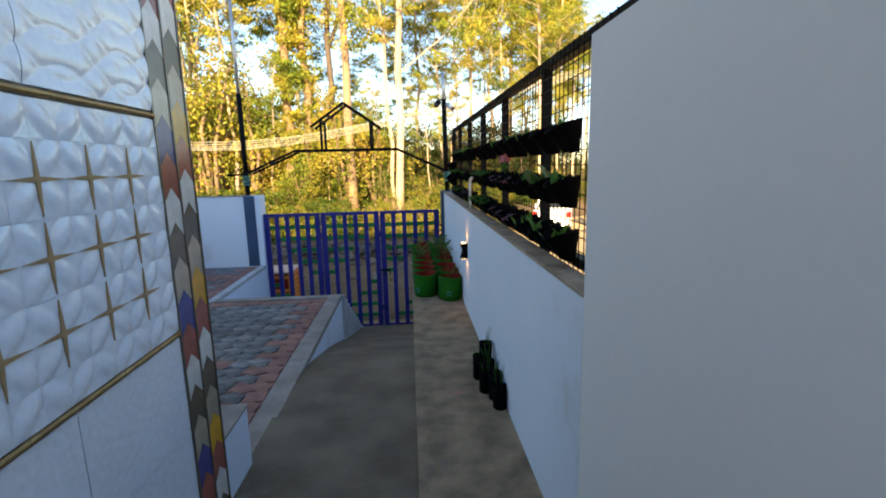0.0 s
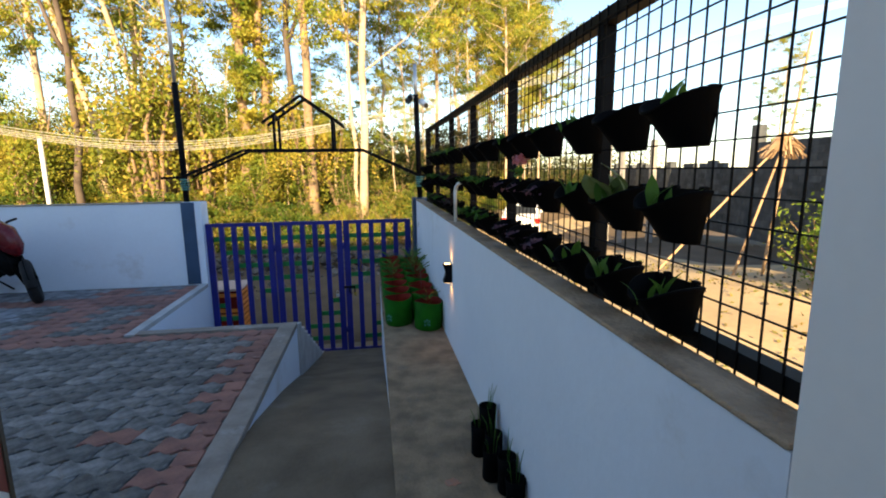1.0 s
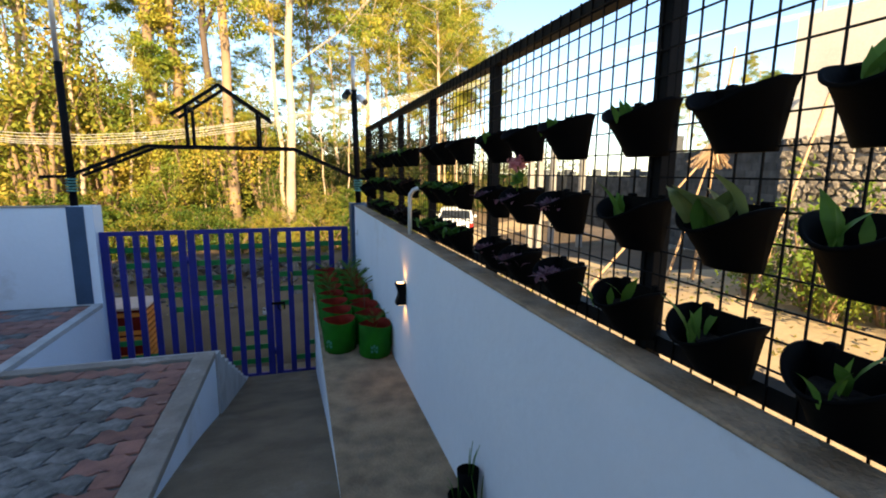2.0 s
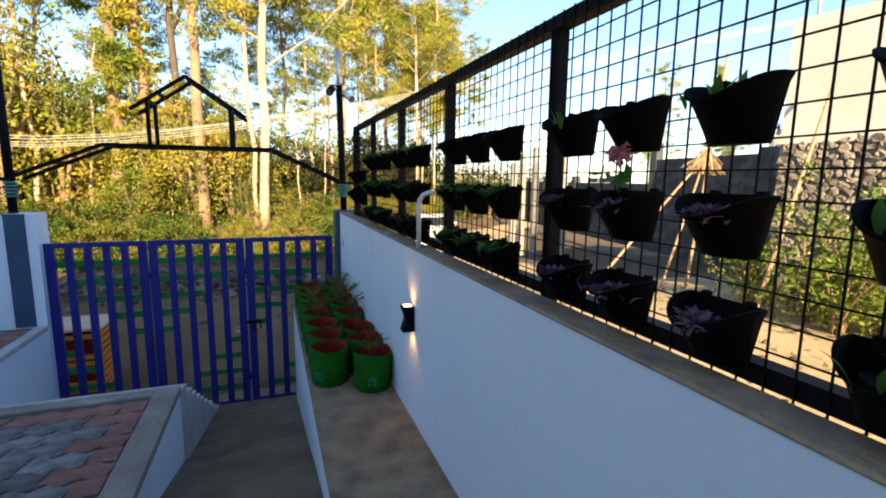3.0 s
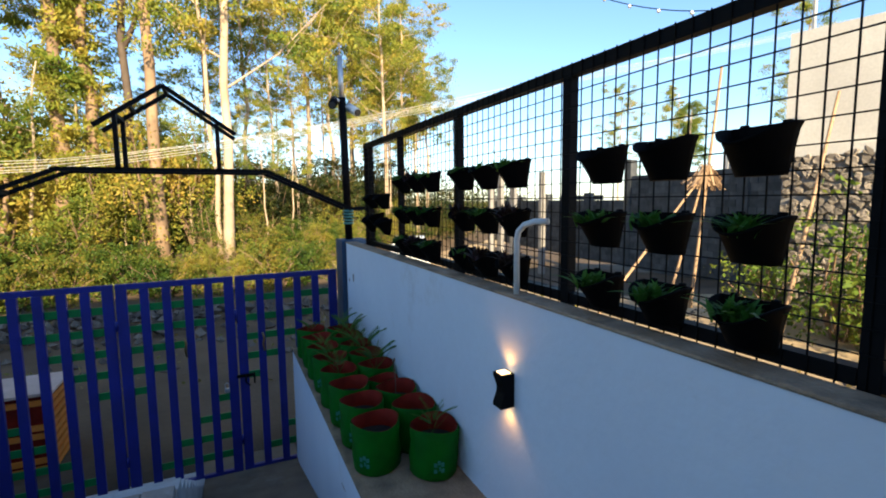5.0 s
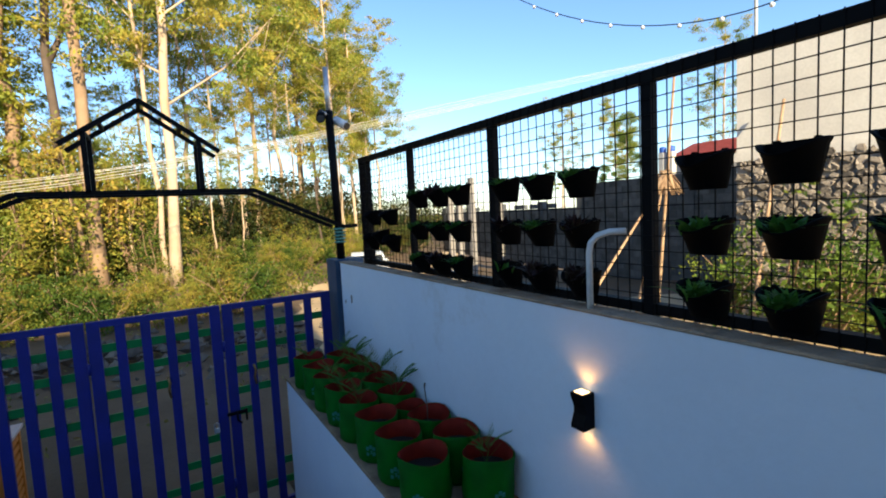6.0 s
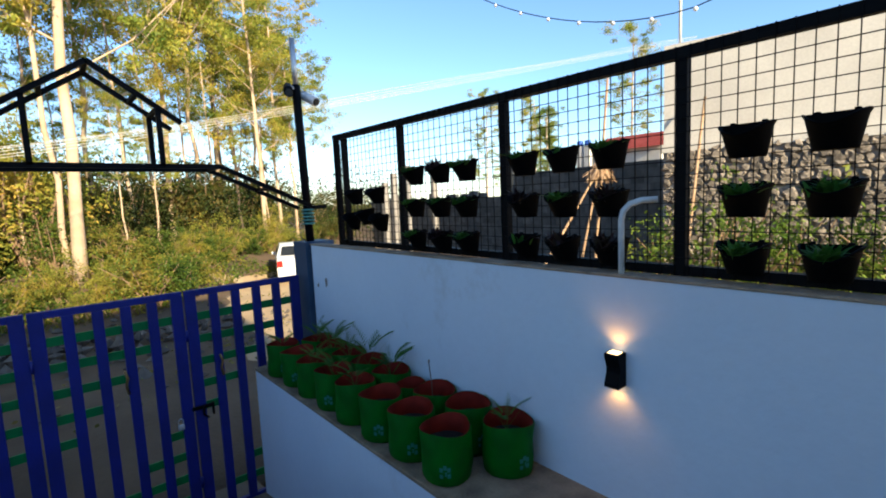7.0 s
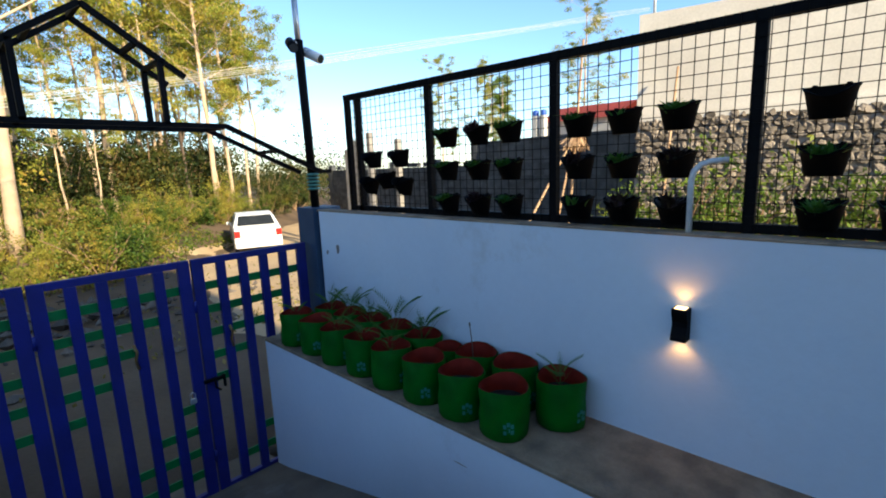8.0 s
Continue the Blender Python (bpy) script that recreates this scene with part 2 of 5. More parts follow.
def bar(bm, p, q, w, h=None, up=(0, 0, 1)):
    """A square bar from p to q."""
    p, q = Vector(p), Vector(q)
    d = q - p
    side = d.cross(Vector(up))
    if side.length < 1e-5:
        side = d.cross(Vector((1, 0, 0)))
    side.normalize()
    top = side.cross(d).normalized()
    h = h or w
    vs = []
    for c in (p, q):
        for a, b in ((-1, -1), (1, -1), (1, 1), (-1, 1)):
            vs.append(bm.verts.new(c + side * a * w / 2 + top * b * h / 2))
    for f in ((0, 1, 2, 3), (7, 6, 5, 4), (0, 4, 5, 1), (1, 5, 6, 2), (2, 6, 7, 3), (3, 7, 4, 0)):
        bm.faces.new([vs[i] for i in f])


def tube(bm, pts, radii, n=8, caps=True):
    """A round tube through the points, with a radius at each."""
    pts = [Vector(p) for p in pts]
    if not isinstance(radii, (list, tuple)):
        radii = [radii] * len(pts)
    rings = []
    ref = Vector((0.31, 0.87, 0.13))
    for i, p in enumerate(pts):
        d = (pts[min(i + 1, len(pts) - 1)] - pts[max(i - 1, 0)]).normalized()
        a = d.cross(ref).normalized()
        b = d.cross(a)
        rings.append([bm.verts.new(p + (a * math.cos(k * math.tau / n) + b * math.sin(k * math.tau / n)) * radii[i]) for k in range(n)])
    for r0, r1 in zip(rings, rings[1:]):
        for k in range(n):
            f = bm.faces.new((r0[k], r0[(k + 1) % n], r1[(k + 1) % n], r1[k]))
            f.smooth = True
    if caps:
        bm.faces.new(rings[0][::-1])
        bm.faces.new(rings[-1])


def lathe(bm, profile, n=20, centre=(0, 0, 0), wob=None):
    """Revolves (radius, z) pairs; wob(angle, i) scales the radius."""
    rings = []
    for i, (r, z) in enumerate(profile):
        ring = []
        for k in range(n):
            a = k * math.tau / n
            s = wob(a, i) if wob else 1
            ring.append(bm.verts.new((centre[0] + r * s * math.cos(a), centre[1] + r * s * math.sin(a), centre[2] + z)))
        rings.append(ring)
    for r0, r1 in zip(rings, rings[1:]):
        for k in range(n):
            f = bm.faces.new((r0[k], r0[(k + 1) % n], r1[(k + 1) % n], r1[k]))
            f.smooth = True
    return rings


def mesh_of(name, bm, material):
    me = bpy.data.meshes.new(name)
    bmesh.ops.recalc_face_normals(bm, faces=bm.faces)
    bm.to_mesh(me)
    bm.free()
    me.materials.append(material)
    return me


def part(name, bm, material, parent=None, label=""):
    ob = new(name, mesh_of(name, bm, material))
    if parent is not None:
        ob.parent = parent
    if label:
        ob["label"] = label
    return ob


def empty(name, label, category, group="", kind=""):
    ob = new(name)
    ob.empty_display_size = 0.1
    return tagged(ob, label, category, group, kind)


def boxed(name, dims, material, parent=None, label="", bevel=0.0):
    bm = bmesh.new()
    box(bm, *dims, bevel=bevel)
    return part(name, bm, material, parent, label)


def from_arrays(name, verts, faces, material, parent=None, label=""):
    me = bpy.data.meshes.new(name)
    me.from_pydata([tuple(v) for v in verts], [], faces)
    me.materials.append(material)
    ob = new(name, me)
    if parent is not None:
        ob.parent = parent
    if label:
        ob["label"] = label
    return ob


def leaf_quads(centres, length, width, rng, droop=0.3):
    """A leaf, two bent quads' worth of triangles, at each centre, turned at random."""
    n = len(centres)
    c = np.asarray(centres, float)
    d = rng.normal(size=(n, 3))
    d[:, 2] -= droop
    d /= np.linalg.norm(d, axis=1)[:, None]
    s = np.cross(d, rng.normal(size=(n, 3)))
    s /= np.linalg.norm(s, axis=1)[:, None] + 1e-9
    ln = (length * rng.uniform(0.6, 1.3, n))[:, None]
    wd = (width * rng.uniform(0.6, 1.3, n))[:, None]
    v = np.stack([c - d * ln / 2, c + s * wd / 2, c + d * ln / 2, c - s * wd / 2], 1).reshape(-1, 3)
    f = [(4 * i, 4 * i + 1, 4 * i + 2, 4 * i + 3) for i in range(n)]
    return v, f


def smooth(a, b, x):
    t = min(1, max(0, (x - a) / (b - a)))
    return t * t * (3 - 2 * t)


# ---- the ground outside ----
def ground_z(x, y):
    base = -1.08 - 0.22 * smooth(9, 16, y) - 0.38 * smooth(13, 20, y) * smooth(2.2, 5, x) + 0.9 * smooth(17.2, 20.5, y - 1.1 * max(0, x - 2))
    base += 5.0 * smooth(24, 60, y) * (1 - smooth(-6, 10, x))
    right = smooth(0.9, 3.0, x) * (1 - smooth(6.5, 12, y))
    z = base + (-0.5 - base) * right
    if x < 0.75 and y < 6.95:
        z = -1.5
    return z + 0.05 * noise.noise(Vector((x * 0.7, y * 0.7, 0))) * (1 if y > 7.5 or x > 1.2 else 0.2)


def build_ground():
    xs = [-400, -150, -70] + [-40 + 0.8 * i for i in range(101)] + [70, 150, 400]
    ys = [-400, -150, -60, -30] + [-16 + 0.8 * i for i in range(29)] + [6.9, 7.0] + [7.6 + 0.8 * i for i in range(60)] + [60, 90, 150, 400]
    xs = sorted(xs + [0.7, 0.8])
    verts = [(x, y, ground_z(x, y)) for y in ys for x in xs]
    n = len(xs)
    faces = [(j * n + i, j * n + i + 1, (j + 1) * n + i + 1, (j + 1) * n + i) for j in range(len(ys) - 1) for i in range(n - 1)]
    ob = from_arrays("ground", verts, faces, M_GROUND)
    for p in ob.data.polygons:
        p.use_smooth = True
    tagged(ob, "dry brown earth with stones and litter", "ground", kind="structure")


build_ground()


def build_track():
    """A sandy track past the gate and the open plot beside the wall, a thin worn layer on the earth; sunlight is in its
    pale colour, its left edge follows the sunlit border.
    """
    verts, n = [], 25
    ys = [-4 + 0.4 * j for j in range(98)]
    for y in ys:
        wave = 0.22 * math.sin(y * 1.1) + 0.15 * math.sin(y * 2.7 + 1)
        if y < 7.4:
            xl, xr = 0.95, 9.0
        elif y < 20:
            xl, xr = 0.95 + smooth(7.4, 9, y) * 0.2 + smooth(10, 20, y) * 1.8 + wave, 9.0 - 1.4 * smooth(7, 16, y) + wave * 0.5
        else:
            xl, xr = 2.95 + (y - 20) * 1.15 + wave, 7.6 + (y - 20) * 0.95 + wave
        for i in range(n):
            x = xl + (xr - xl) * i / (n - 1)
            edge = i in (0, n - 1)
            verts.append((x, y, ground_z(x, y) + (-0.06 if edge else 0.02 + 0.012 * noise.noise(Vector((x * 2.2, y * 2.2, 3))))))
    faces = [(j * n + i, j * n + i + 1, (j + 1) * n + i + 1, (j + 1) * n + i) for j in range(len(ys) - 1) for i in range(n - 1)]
    ob = from_arrays("road", verts, faces, M_SAND_SUNLIT)
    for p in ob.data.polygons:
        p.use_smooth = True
    tagged(ob, "sandy dirt track and open plot, sunlight put into its pale colour", "dirt road", kind="structure")


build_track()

# ---- courtyard floors ----
PROFILE = [(-4.0, 0.0), (1.3, 0.0), (2.0, -0.03), (3.0, -0.055), (3.35, -0.11), (4.23, -0.33), (5.2, -0.62), (6.7, -1.03), (7.2, -1.08)]


def floor_z(y):
    for (y0, z0), (y1, z1) in zip(PROFILE, PROFILE[1:]):
        if y <= y1:
            return z0 + (z1 - z0) * (y - y0) / (y1 - y0)
    return PROFILE[-1][1]


WALL_X, WALL_TOP, DRIVE_X, DRIVE_Z, DRIVE_END = 0.484, 0.926, -0.768, -0.045, 4.965


def build_path():
    bm = bmesh.new()
    ys = [-4 + 0.2 * i for i in range(56)] + [7.15]
    rows = []
    for y in ys:
        z = floor_z(y)
        rows.append([bm.verts.new((x, y, zz)) for x, zz in ((-0.79, z), (-0.4, z), (0.02, z), (0.02, z - 0.3), (-0.79, z - 0.3))])
    for a, b in zip(rows, rows[1:]):
        for k in range(5):
            bm.faces.new((a[k], a[(k + 1) % 5], b[(k + 1) % 5], b[k]))
    bm.faces.new(rows[0]), bm.faces.new(rows[-1][::-1])
    tagged(part("floor_path", bm, M_FLOOR), "sloping grey cement path, stained and dusty", "floor", kind="structure")
    # near landing beside the tiled house
    tagged(boxed("floor_landing", (-0.79, WALL_X, -4, 1.3, -0.32, -0.004), M_FLOOR), "grey cement landing", "floor", kind="structure")


build_path()


def build_bench():
    bench = empty("bench_ledge", "white-sided cement ledge with a bare cement top along the wall", "ledge", kind="structure")
    bm = bmesh.new()
    box(bm, 0.0, WALL_X + 0.02, 1.3, 6.765, -1.2, -0.02)
    part("ledge_side", bm, M_WHITE, bench)
    bm = bmesh.new()
    box(bm, -0.004, WALL_X + 0.02, 1.3, 6.768, -0.02, 0.0, bevel=0.004)
    part("ledge_top", bm, M_BENCH, bench)


build_bench()


def build_wall():
    w = empty("wall_east", "low white painted boundary wall with a bare cement coping", "wall", kind="structure")
    boxed("wall_body", (WALL_X, 0.573, 1.264, 6.66, -1.5, WALL_TOP - 0.012), M_WHITE, w)
    bm = bmesh.new()
    box(bm, WALL_X - 0.004, 0.5755, 1.266, 6.68, WALL_TOP - 0.012, WALL_TOP, bevel=0.005)
    part("coping", bm, M_COPING, w)
    p = empty("pillar_east", "slate blue painted gate pillar at the end of the white wall", "pillar", kind="structure")
    boxed("pillar_body", (WALL_X - 0.035, 0.70, 6.685, 6.92, -1.5, WALL_TOP + 0.012), M_STRIPE, p)
    # tall plain wall beside the landing
    tagged(boxed("wall_tall", (WALL_X, 0.66, -6, 1.262, -1.4, 1.62), M_HOUSE), "tall plain white wall beside the landing", "wall", kind="structure")
    # west boundary wall
    w2 = empty("wall_north", "white painted boundary wall", "wall", kind="structure")
    boxed("wall_body", (-8.0, -2.295, 6.72, 6.90, -1.5, 0.932), M_WHITE, w2)
    boxed("wall_cap", (-8.0, -2.295, 6.712, 6.91, 0.932, 0.942), M_KERB, w2)
    p2 = empty("pillar_north", "gate pillar with a slate blue stripe and white side", "pillar", kind="structure")
    boxed("pillar_body", (-2.295, -2.07, 6.71, 6.93, -1.5, 0.94), M_WHITE, p2)
    boxed("stripe", (-2.293, -2.145, 6.704, 6.71, DRIVE_Z, 0.94), M_STRIPE, p2, "slate blue stripe")
    tagged(boxed("wall_west", (-8.2, -8.0, -6, 6.9, -1.5, 0.94), M_WHITE), "white boundary wall", "wall", kind="structure")


build_wall()


def build_house():
    h = empty("house", "white house with a wall of relief tiles and a mosaic corner", "house", kind="structure")
    boxed("house_wall", (-8.0, -0.72, -6, 1.64, -1.4, 4.6), M_HOUSE, h)
    # unseen slab for the house behind; size and edge set by its shadow
    boxed("house_shade_slab", (-8.0, -0.34, -6.5, -6.0, -1.4, 9.4), M_HOUSE, h)
    # unseen wall added to keep the sun off the tall wall by the landing
    boxed("sun_blocker", (-0.72, 0.482, -3.2, -3.0, -1.4, 3.7), M_HOUSE, h)
    boxed("eave", (-8.0, -0.7, -6, -1.2, 4.6, 4.72), M_HOUSE, h)
    bm = bmesh.new()
    box(bm, -1.3, -0.762, 1.645, 2.02, -0.3, 0.25, bevel=0.006)
    tagged(part("plinth", bm, M_WHITE), "low white plinth block at the house corner", "plinth", kind="structure")
    boxed("plinth_top", (-1.3, -0.758, 1.645, 2.024, 0.25, 0.262), M_KERB, bpy.data.objects["plinth"])
    return h


HOUSE = build_house()


def build_drive():
    d = empty("drive_terrace", "raised terrace of interlocking pavers with cement kerbs", "terrace", kind="structure")
    zb = DRIVE_Z - 0.012
    boxed("terrace_base", (-8, DRIVE_X, 1.64, DRIVE_END, -1.4, zb - 0.02), M_WHITE, d)
    boxed("terrace_base", (-8, -2.07, DRIVE_END, 6.708, -1.4, zb - 0.02), M_WHITE, d)
    boxed("bed", (-8, DRIVE_X - 0.006, 1.645, DRIVE_END - 0.006, zb - 0.02, zb), M_BED, d)
    boxed("bed", (-8, -2.076, DRIVE_END - 0.006, 6.706, zb - 0.02, zb), M_BED, d)
    bm = bmesh.new()
    box(bm, DRIVE_X - 0.13, DRIVE_X + 0.006, 1.65, DRIVE_END + 0.006, zb - 0.03, DRIVE_Z + 0.004, bevel=0.006)
    part("kerb", bm, M_KERB, d, "worn cement kerb")
    bm = bmesh.new()
    box(bm, -2.07, DRIVE_X - 0.132, DRIVE_END - 0.09, DRIVE_END + 0.006, zb - 0.03, DRIVE_Z + 0.002, bevel=0.006)
    part("kerb", bm, M_KERB, d, "worn cement kerb")
    bm = bmesh.new()
    box(bm, -2.15, -2.066, DRIVE_END - 0.09, 6.7, zb - 0.03, DRIVE_Z + 0.003, bevel=0.006)
    part("kerb", bm, M_LIME, d, "limewashed cement edge")
    # ridged ramp down to the gate
    bm = bmesh.new()
    y0, y1, z0, z1, n = DRIVE_END + 0.01, 6.55, DRIVE_Z - 0.02, -0.98, 9
    prof = []
    for i in range(n):
        ya, yb = y0 + (y1 - y0) * i / n, y0 + (y1 - y0) * (i + 1) / n
        za, zc = z0 + (z1 - z0) * i / n, z0 + (z1 - z0) * (i + 1) / n
        prof += [(ya, za), (yb - 0.03, zc + 0.075), (yb - 0.012, zc)]
    prof += [(7.0, -1.07), (7.0, -1.5), (y0, -1.5)]
    for x in (-2.062, DRIVE_X + 0.015):
        bm.faces.new([bm.verts.new((x, y, z)) for y, z in prof])
    bm.verts.ensure_lookup_table()
    m = len(prof)
    for i in range(m):
        bm.faces.new([bm.verts[i], bm.verts[(i + 1) % m], bm.verts[m + (i + 1) % m], bm.verts[m + i]])
    part("ramp", bm, M_LIME, d, "ridged cement ramp down to the gate")
    return d


DRIVE = build_drive()


# ---- gate ----
GATE_Y, GATE_TOP, GATE_LOW = 6.80, 0.672, -1.055


def gate_leaf(x0, x1, rows, label):
    leaf = empty("gate_leaf", label, "gate", "leaves of the gate")
    x0, x1 = x0 + 0.006, x1 - 0.006
    w = x1 - x0
    xs = [x0 + 0.037 + (w - 0.074) * k / 5 for k in range(6)]
    for i, x in enumerate(xs):
        half = 0.037 if i in (0, 5) else 0.030
        bm = bmesh.new()
        lo, hi = (GATE_LOW, GATE_TOP) if i in (0, 5) else (GATE_LOW + 0.045, GATE_TOP - 0.045)
        box(bm, x - half, x + half, GATE_Y - 0.018, GATE_Y + 0.018, lo, hi, bevel=0.003)
        part("stile" if i in (0, 5) else "slat", bm, M_BLUE, leaf)
    for z in (GATE_TOP - 0.045, GATE_LOW):
        bm = bmesh.new()
        box(bm, xs[0] + 0.037, xs[5] - 0.037, GATE_Y - 0.017, GATE_Y + 0.017, z, z + 0.045, bevel=0.003)
        part("rail", bm, M_BLUE, leaf)
    for i, (a, b) in enumerate(rows):
        if a == b:
            continue
        z = GATE_TOP - 0.20 - 0.168 * i
        bm = bmesh.new()
        box(bm, xs[a] - 0.01, xs[b] + 0.01, GATE_Y + 0.019, GATE_Y + 0.031, z - 0.029, z + 0.029, bevel=0.002)
        part("green_strip", bm, M_GREEN, leaf, "green painted flat strip")
    return leaf


def build_gate():
    up_r = [(0, 5), (1, 5), (2, 5), (3, 5), (4, 5), (0, 1), (0, 2), (0, 3), (0, 4)]
    up_l = [(0, 5), (0, 4), (0, 3), (0, 2), (0, 1), (4, 5), (3, 5), (2, 5), (1, 5)]
    lab = "blue steel gate leaf with stepped green strips, closed"
    gate_leaf(-2.075, -1.28, up_r, lab)
    b = gate_leaf(-1.28, -0.443, up_l, lab)
    c = gate_leaf(-0.443, 0.42, up_l, lab)
    bm = bmesh.new()
    box(bm, -0.46, -0.32, GATE_Y - 0.04, GATE_Y - 0.02, -0.20, -0.175, bevel=0.003)
    box(bm, -0.33, -0.315, GATE_Y - 0.045, GATE_Y - 0.02, -0.26, -0.17, bevel=0.003)
    tube(bm, [(-0.39, GATE_Y - 0.045, -0.18), (-0.39, GATE_Y - 0.05, -0.24), (-0.36, GATE_Y - 0.05, -0.27)], 0.008, 6)
    part("latch", bm, M_BLACK, c, "black steel latch bolt")
    bm = bmesh.new()
    box(bm, -0.56, -0.52, GATE_Y - 0.04, GATE_Y - 0.02, -0.31, -0.27, bevel=0.006)
    tube(bm, [(-0.555, GATE_Y - 0.03, -0.27), (-0.555, GATE_Y - 0.03, -0.24), (-0.54, GATE_Y - 0.03, -0.228), (-0.525, GATE_Y - 0.03, -0.24), (-0.525, GATE_Y - 0.03, -0.27)], 0.004, 6)
    part("padlock", bm, M_STEEL, b, "small steel padlock")
    for leaf, x, z in ((b, -0.83, 0.20), (c, -0.24, 0.17)):
        bm = bmesh.new()
        tube(bm, [(x, GATE_Y - 0.022, z), (x + 0.012, GATE_Y - 0.032, z - 0.05), (x, GATE_Y - 0.03, z - 0.1), (x + 0.01, GATE_Y - 0.028, z - 0.16)], 0.009, 6)
        part("chain", bm, M_GOLD, leaf, "short rusty chain")
    for leaf, x in ((b, -1.28), (c, -0.443)):
        for z in (0.35, -0.75):
            bm = bmesh.new()
            tube(bm, [(x, GATE_Y - 0.022, z - 0.04), (x, GATE_Y - 0.022, z + 0.04)], 0.011, 8)
            part("hinge", bm, M_BLUE, leaf)


build_gate()


def build_arch():
    a = empty("gate_arch", "black steel arch over the gate with a small house-shaped gable", "arch")
    ya, yb = 6.66, 6.98
    pts = [(-2.22, 1.235), (-1.53, 1.535), (-0.15, 1.535), (0.54, 1.215)]
    gab = [(-1.30, 1.845), (-0.85, 2.155), (-0.37, 1.82)]
    for y in (ya, yb):
        bm = bmesh.new()
        for p, q in zip(pts, pts[1:]):
            bar(bm, (p[0], y, p[1]), (q[0], y, q[1]), 0.03, up=(0, 1, 0))
        part("span", bm, M_BLACK, a)
        bm = bmesh.new()
        for p, q in zip(gab, gab[1:]):
            bar(bm, (p[0], y, p[1]), (q[0], y, q[1]), 0.03, up=(0, 1, 0))
        part("gable_rafter", bm, M_BLACK, a)
        for x, zt in ((-1.165, 1.93), (-0.50, 1.90)):
            bm = bmesh.new()
            bar(bm, (x, y, 1.535), (x, y, zt), 0.03)
            part("gable_post", bm, M_BLACK, a)
    ties = [(-1.9, 1.375), (-1.53, 1.535), (-0.15, 1.535), (0.2, 1.375), (-0.85, 2.155), (-0.61, 1.988), (-1.08, 2.0), (-1.165, 1.93), (-0.50, 1.90)]
    for x, z in ties:
        bm = bmesh.new()
        bar(bm, (x, ya + 0.015, z), (x, yb - 0.015, z), 0.026)
        part("tie", bm, M_BLACK, a)


build_arch()


def build_pole(name, x, y, z0, zb, zt, label, lean=0.0):
    p = empty(name, label, "pole")
    bm = bmesh.new()
    tube(bm, [(x, y, z0), (x + lean * (zb - z0), y, zb)], 0.034, 12)
    part("shaft", bm, M_BLACK, p)
    bm = bmesh.new()
    tube(bm, [(x + lean * (zb - z0), y, zb - 0.05), (x + lean * (zt - z0), y, zt)], 0.022, 10)
    part("mast", bm, M_STEEL, p, "bare galvanised pipe")
    for i in range(5):
        bm = bmesh.new()
        r = lathe(bm, [(0.036, 0), (0.052, 0.006), (0.052, 0.014), (0.036, 0.02)], 14, (x, y, z0 + 0.14 + 0.028 * i))
        part("cord_coil", bm, M_TEAL, p, "teal cord wound round the pole")
    return p


PL = build_pole("pole", -2.26, 6.82, 0.94, 2.31, 3.6, "black steel pole with a bare pipe above and side pegs")
for z in (1.16, 1.55, 1.95, 2.2, 2.6, 2.95):
    bm = bmesh.new()
    tube(bm, [(-2.34, 6.82, z), (-2.18, 6.82, z + 0.01)], 0.006, 6)
    part("peg", bm, M_BLACK, PL)
bm = bmesh.new()
bar(bm, (-2.52, 6.82, 1.225), (-2.22, 6.82, 1.235), 0.03)
part("stub_arm", bm, M_BLACK, PL)
PR = build_pole("pole", 0.545, 6.80, 0.935, 2.2, 2.56, "black steel pole carrying two cameras and a bare pipe", -0.02)
bm = bmesh.new()
bar(bm, (0.545, 6.80, 1.215), (0.70, 6.78, 1.22), 0.03)
part("stub_arm", bm, M_BLACK, PR)
for side, zz in ((-1, 2.17), (1, 2.12)):
    c = empty("security_camera", "small white bullet camera with a dark hood on the pole", "camera", "cameras on the pole")
    bm = bmesh.new()
    tube(bm, [(0.52 + side * 0.03, 6.79, zz), (0.52 + side * 0.07, 6.77, zz + 0.01)], 0.014, 8)
    part("bracket", bm, M_PVC, c)
    bm = bmesh.new()
    tube(bm, [(0.52 + side * 0.06, 6.82, zz + 0.01), (0.52 + side * 0.11, 6.69, zz - 0.06)], 0.037, 12)
    part("body", bm, M_PVC if side > 0 else M_BLACK, c)
    bm = bmesh.new()
    tube(bm, [(0.52 + side * 0.11, 6.69, zz - 0.06), (0.52 + side * 0.113, 6.682, zz - 0.064)], 0.031, 12)
    part("lens", bm, M_GLASS, c)

# ---- mesh fence on the wall ----
FX = 0.604
POSTS = [1.29, 2.07, 2.955, 3.825, 4.664, 5.53, 6.355]


MESH_X, PITCH = 0.5815, 0.0492


def fence_top(y):
    return 1.700 + 0.0085 * (y - 1.3)


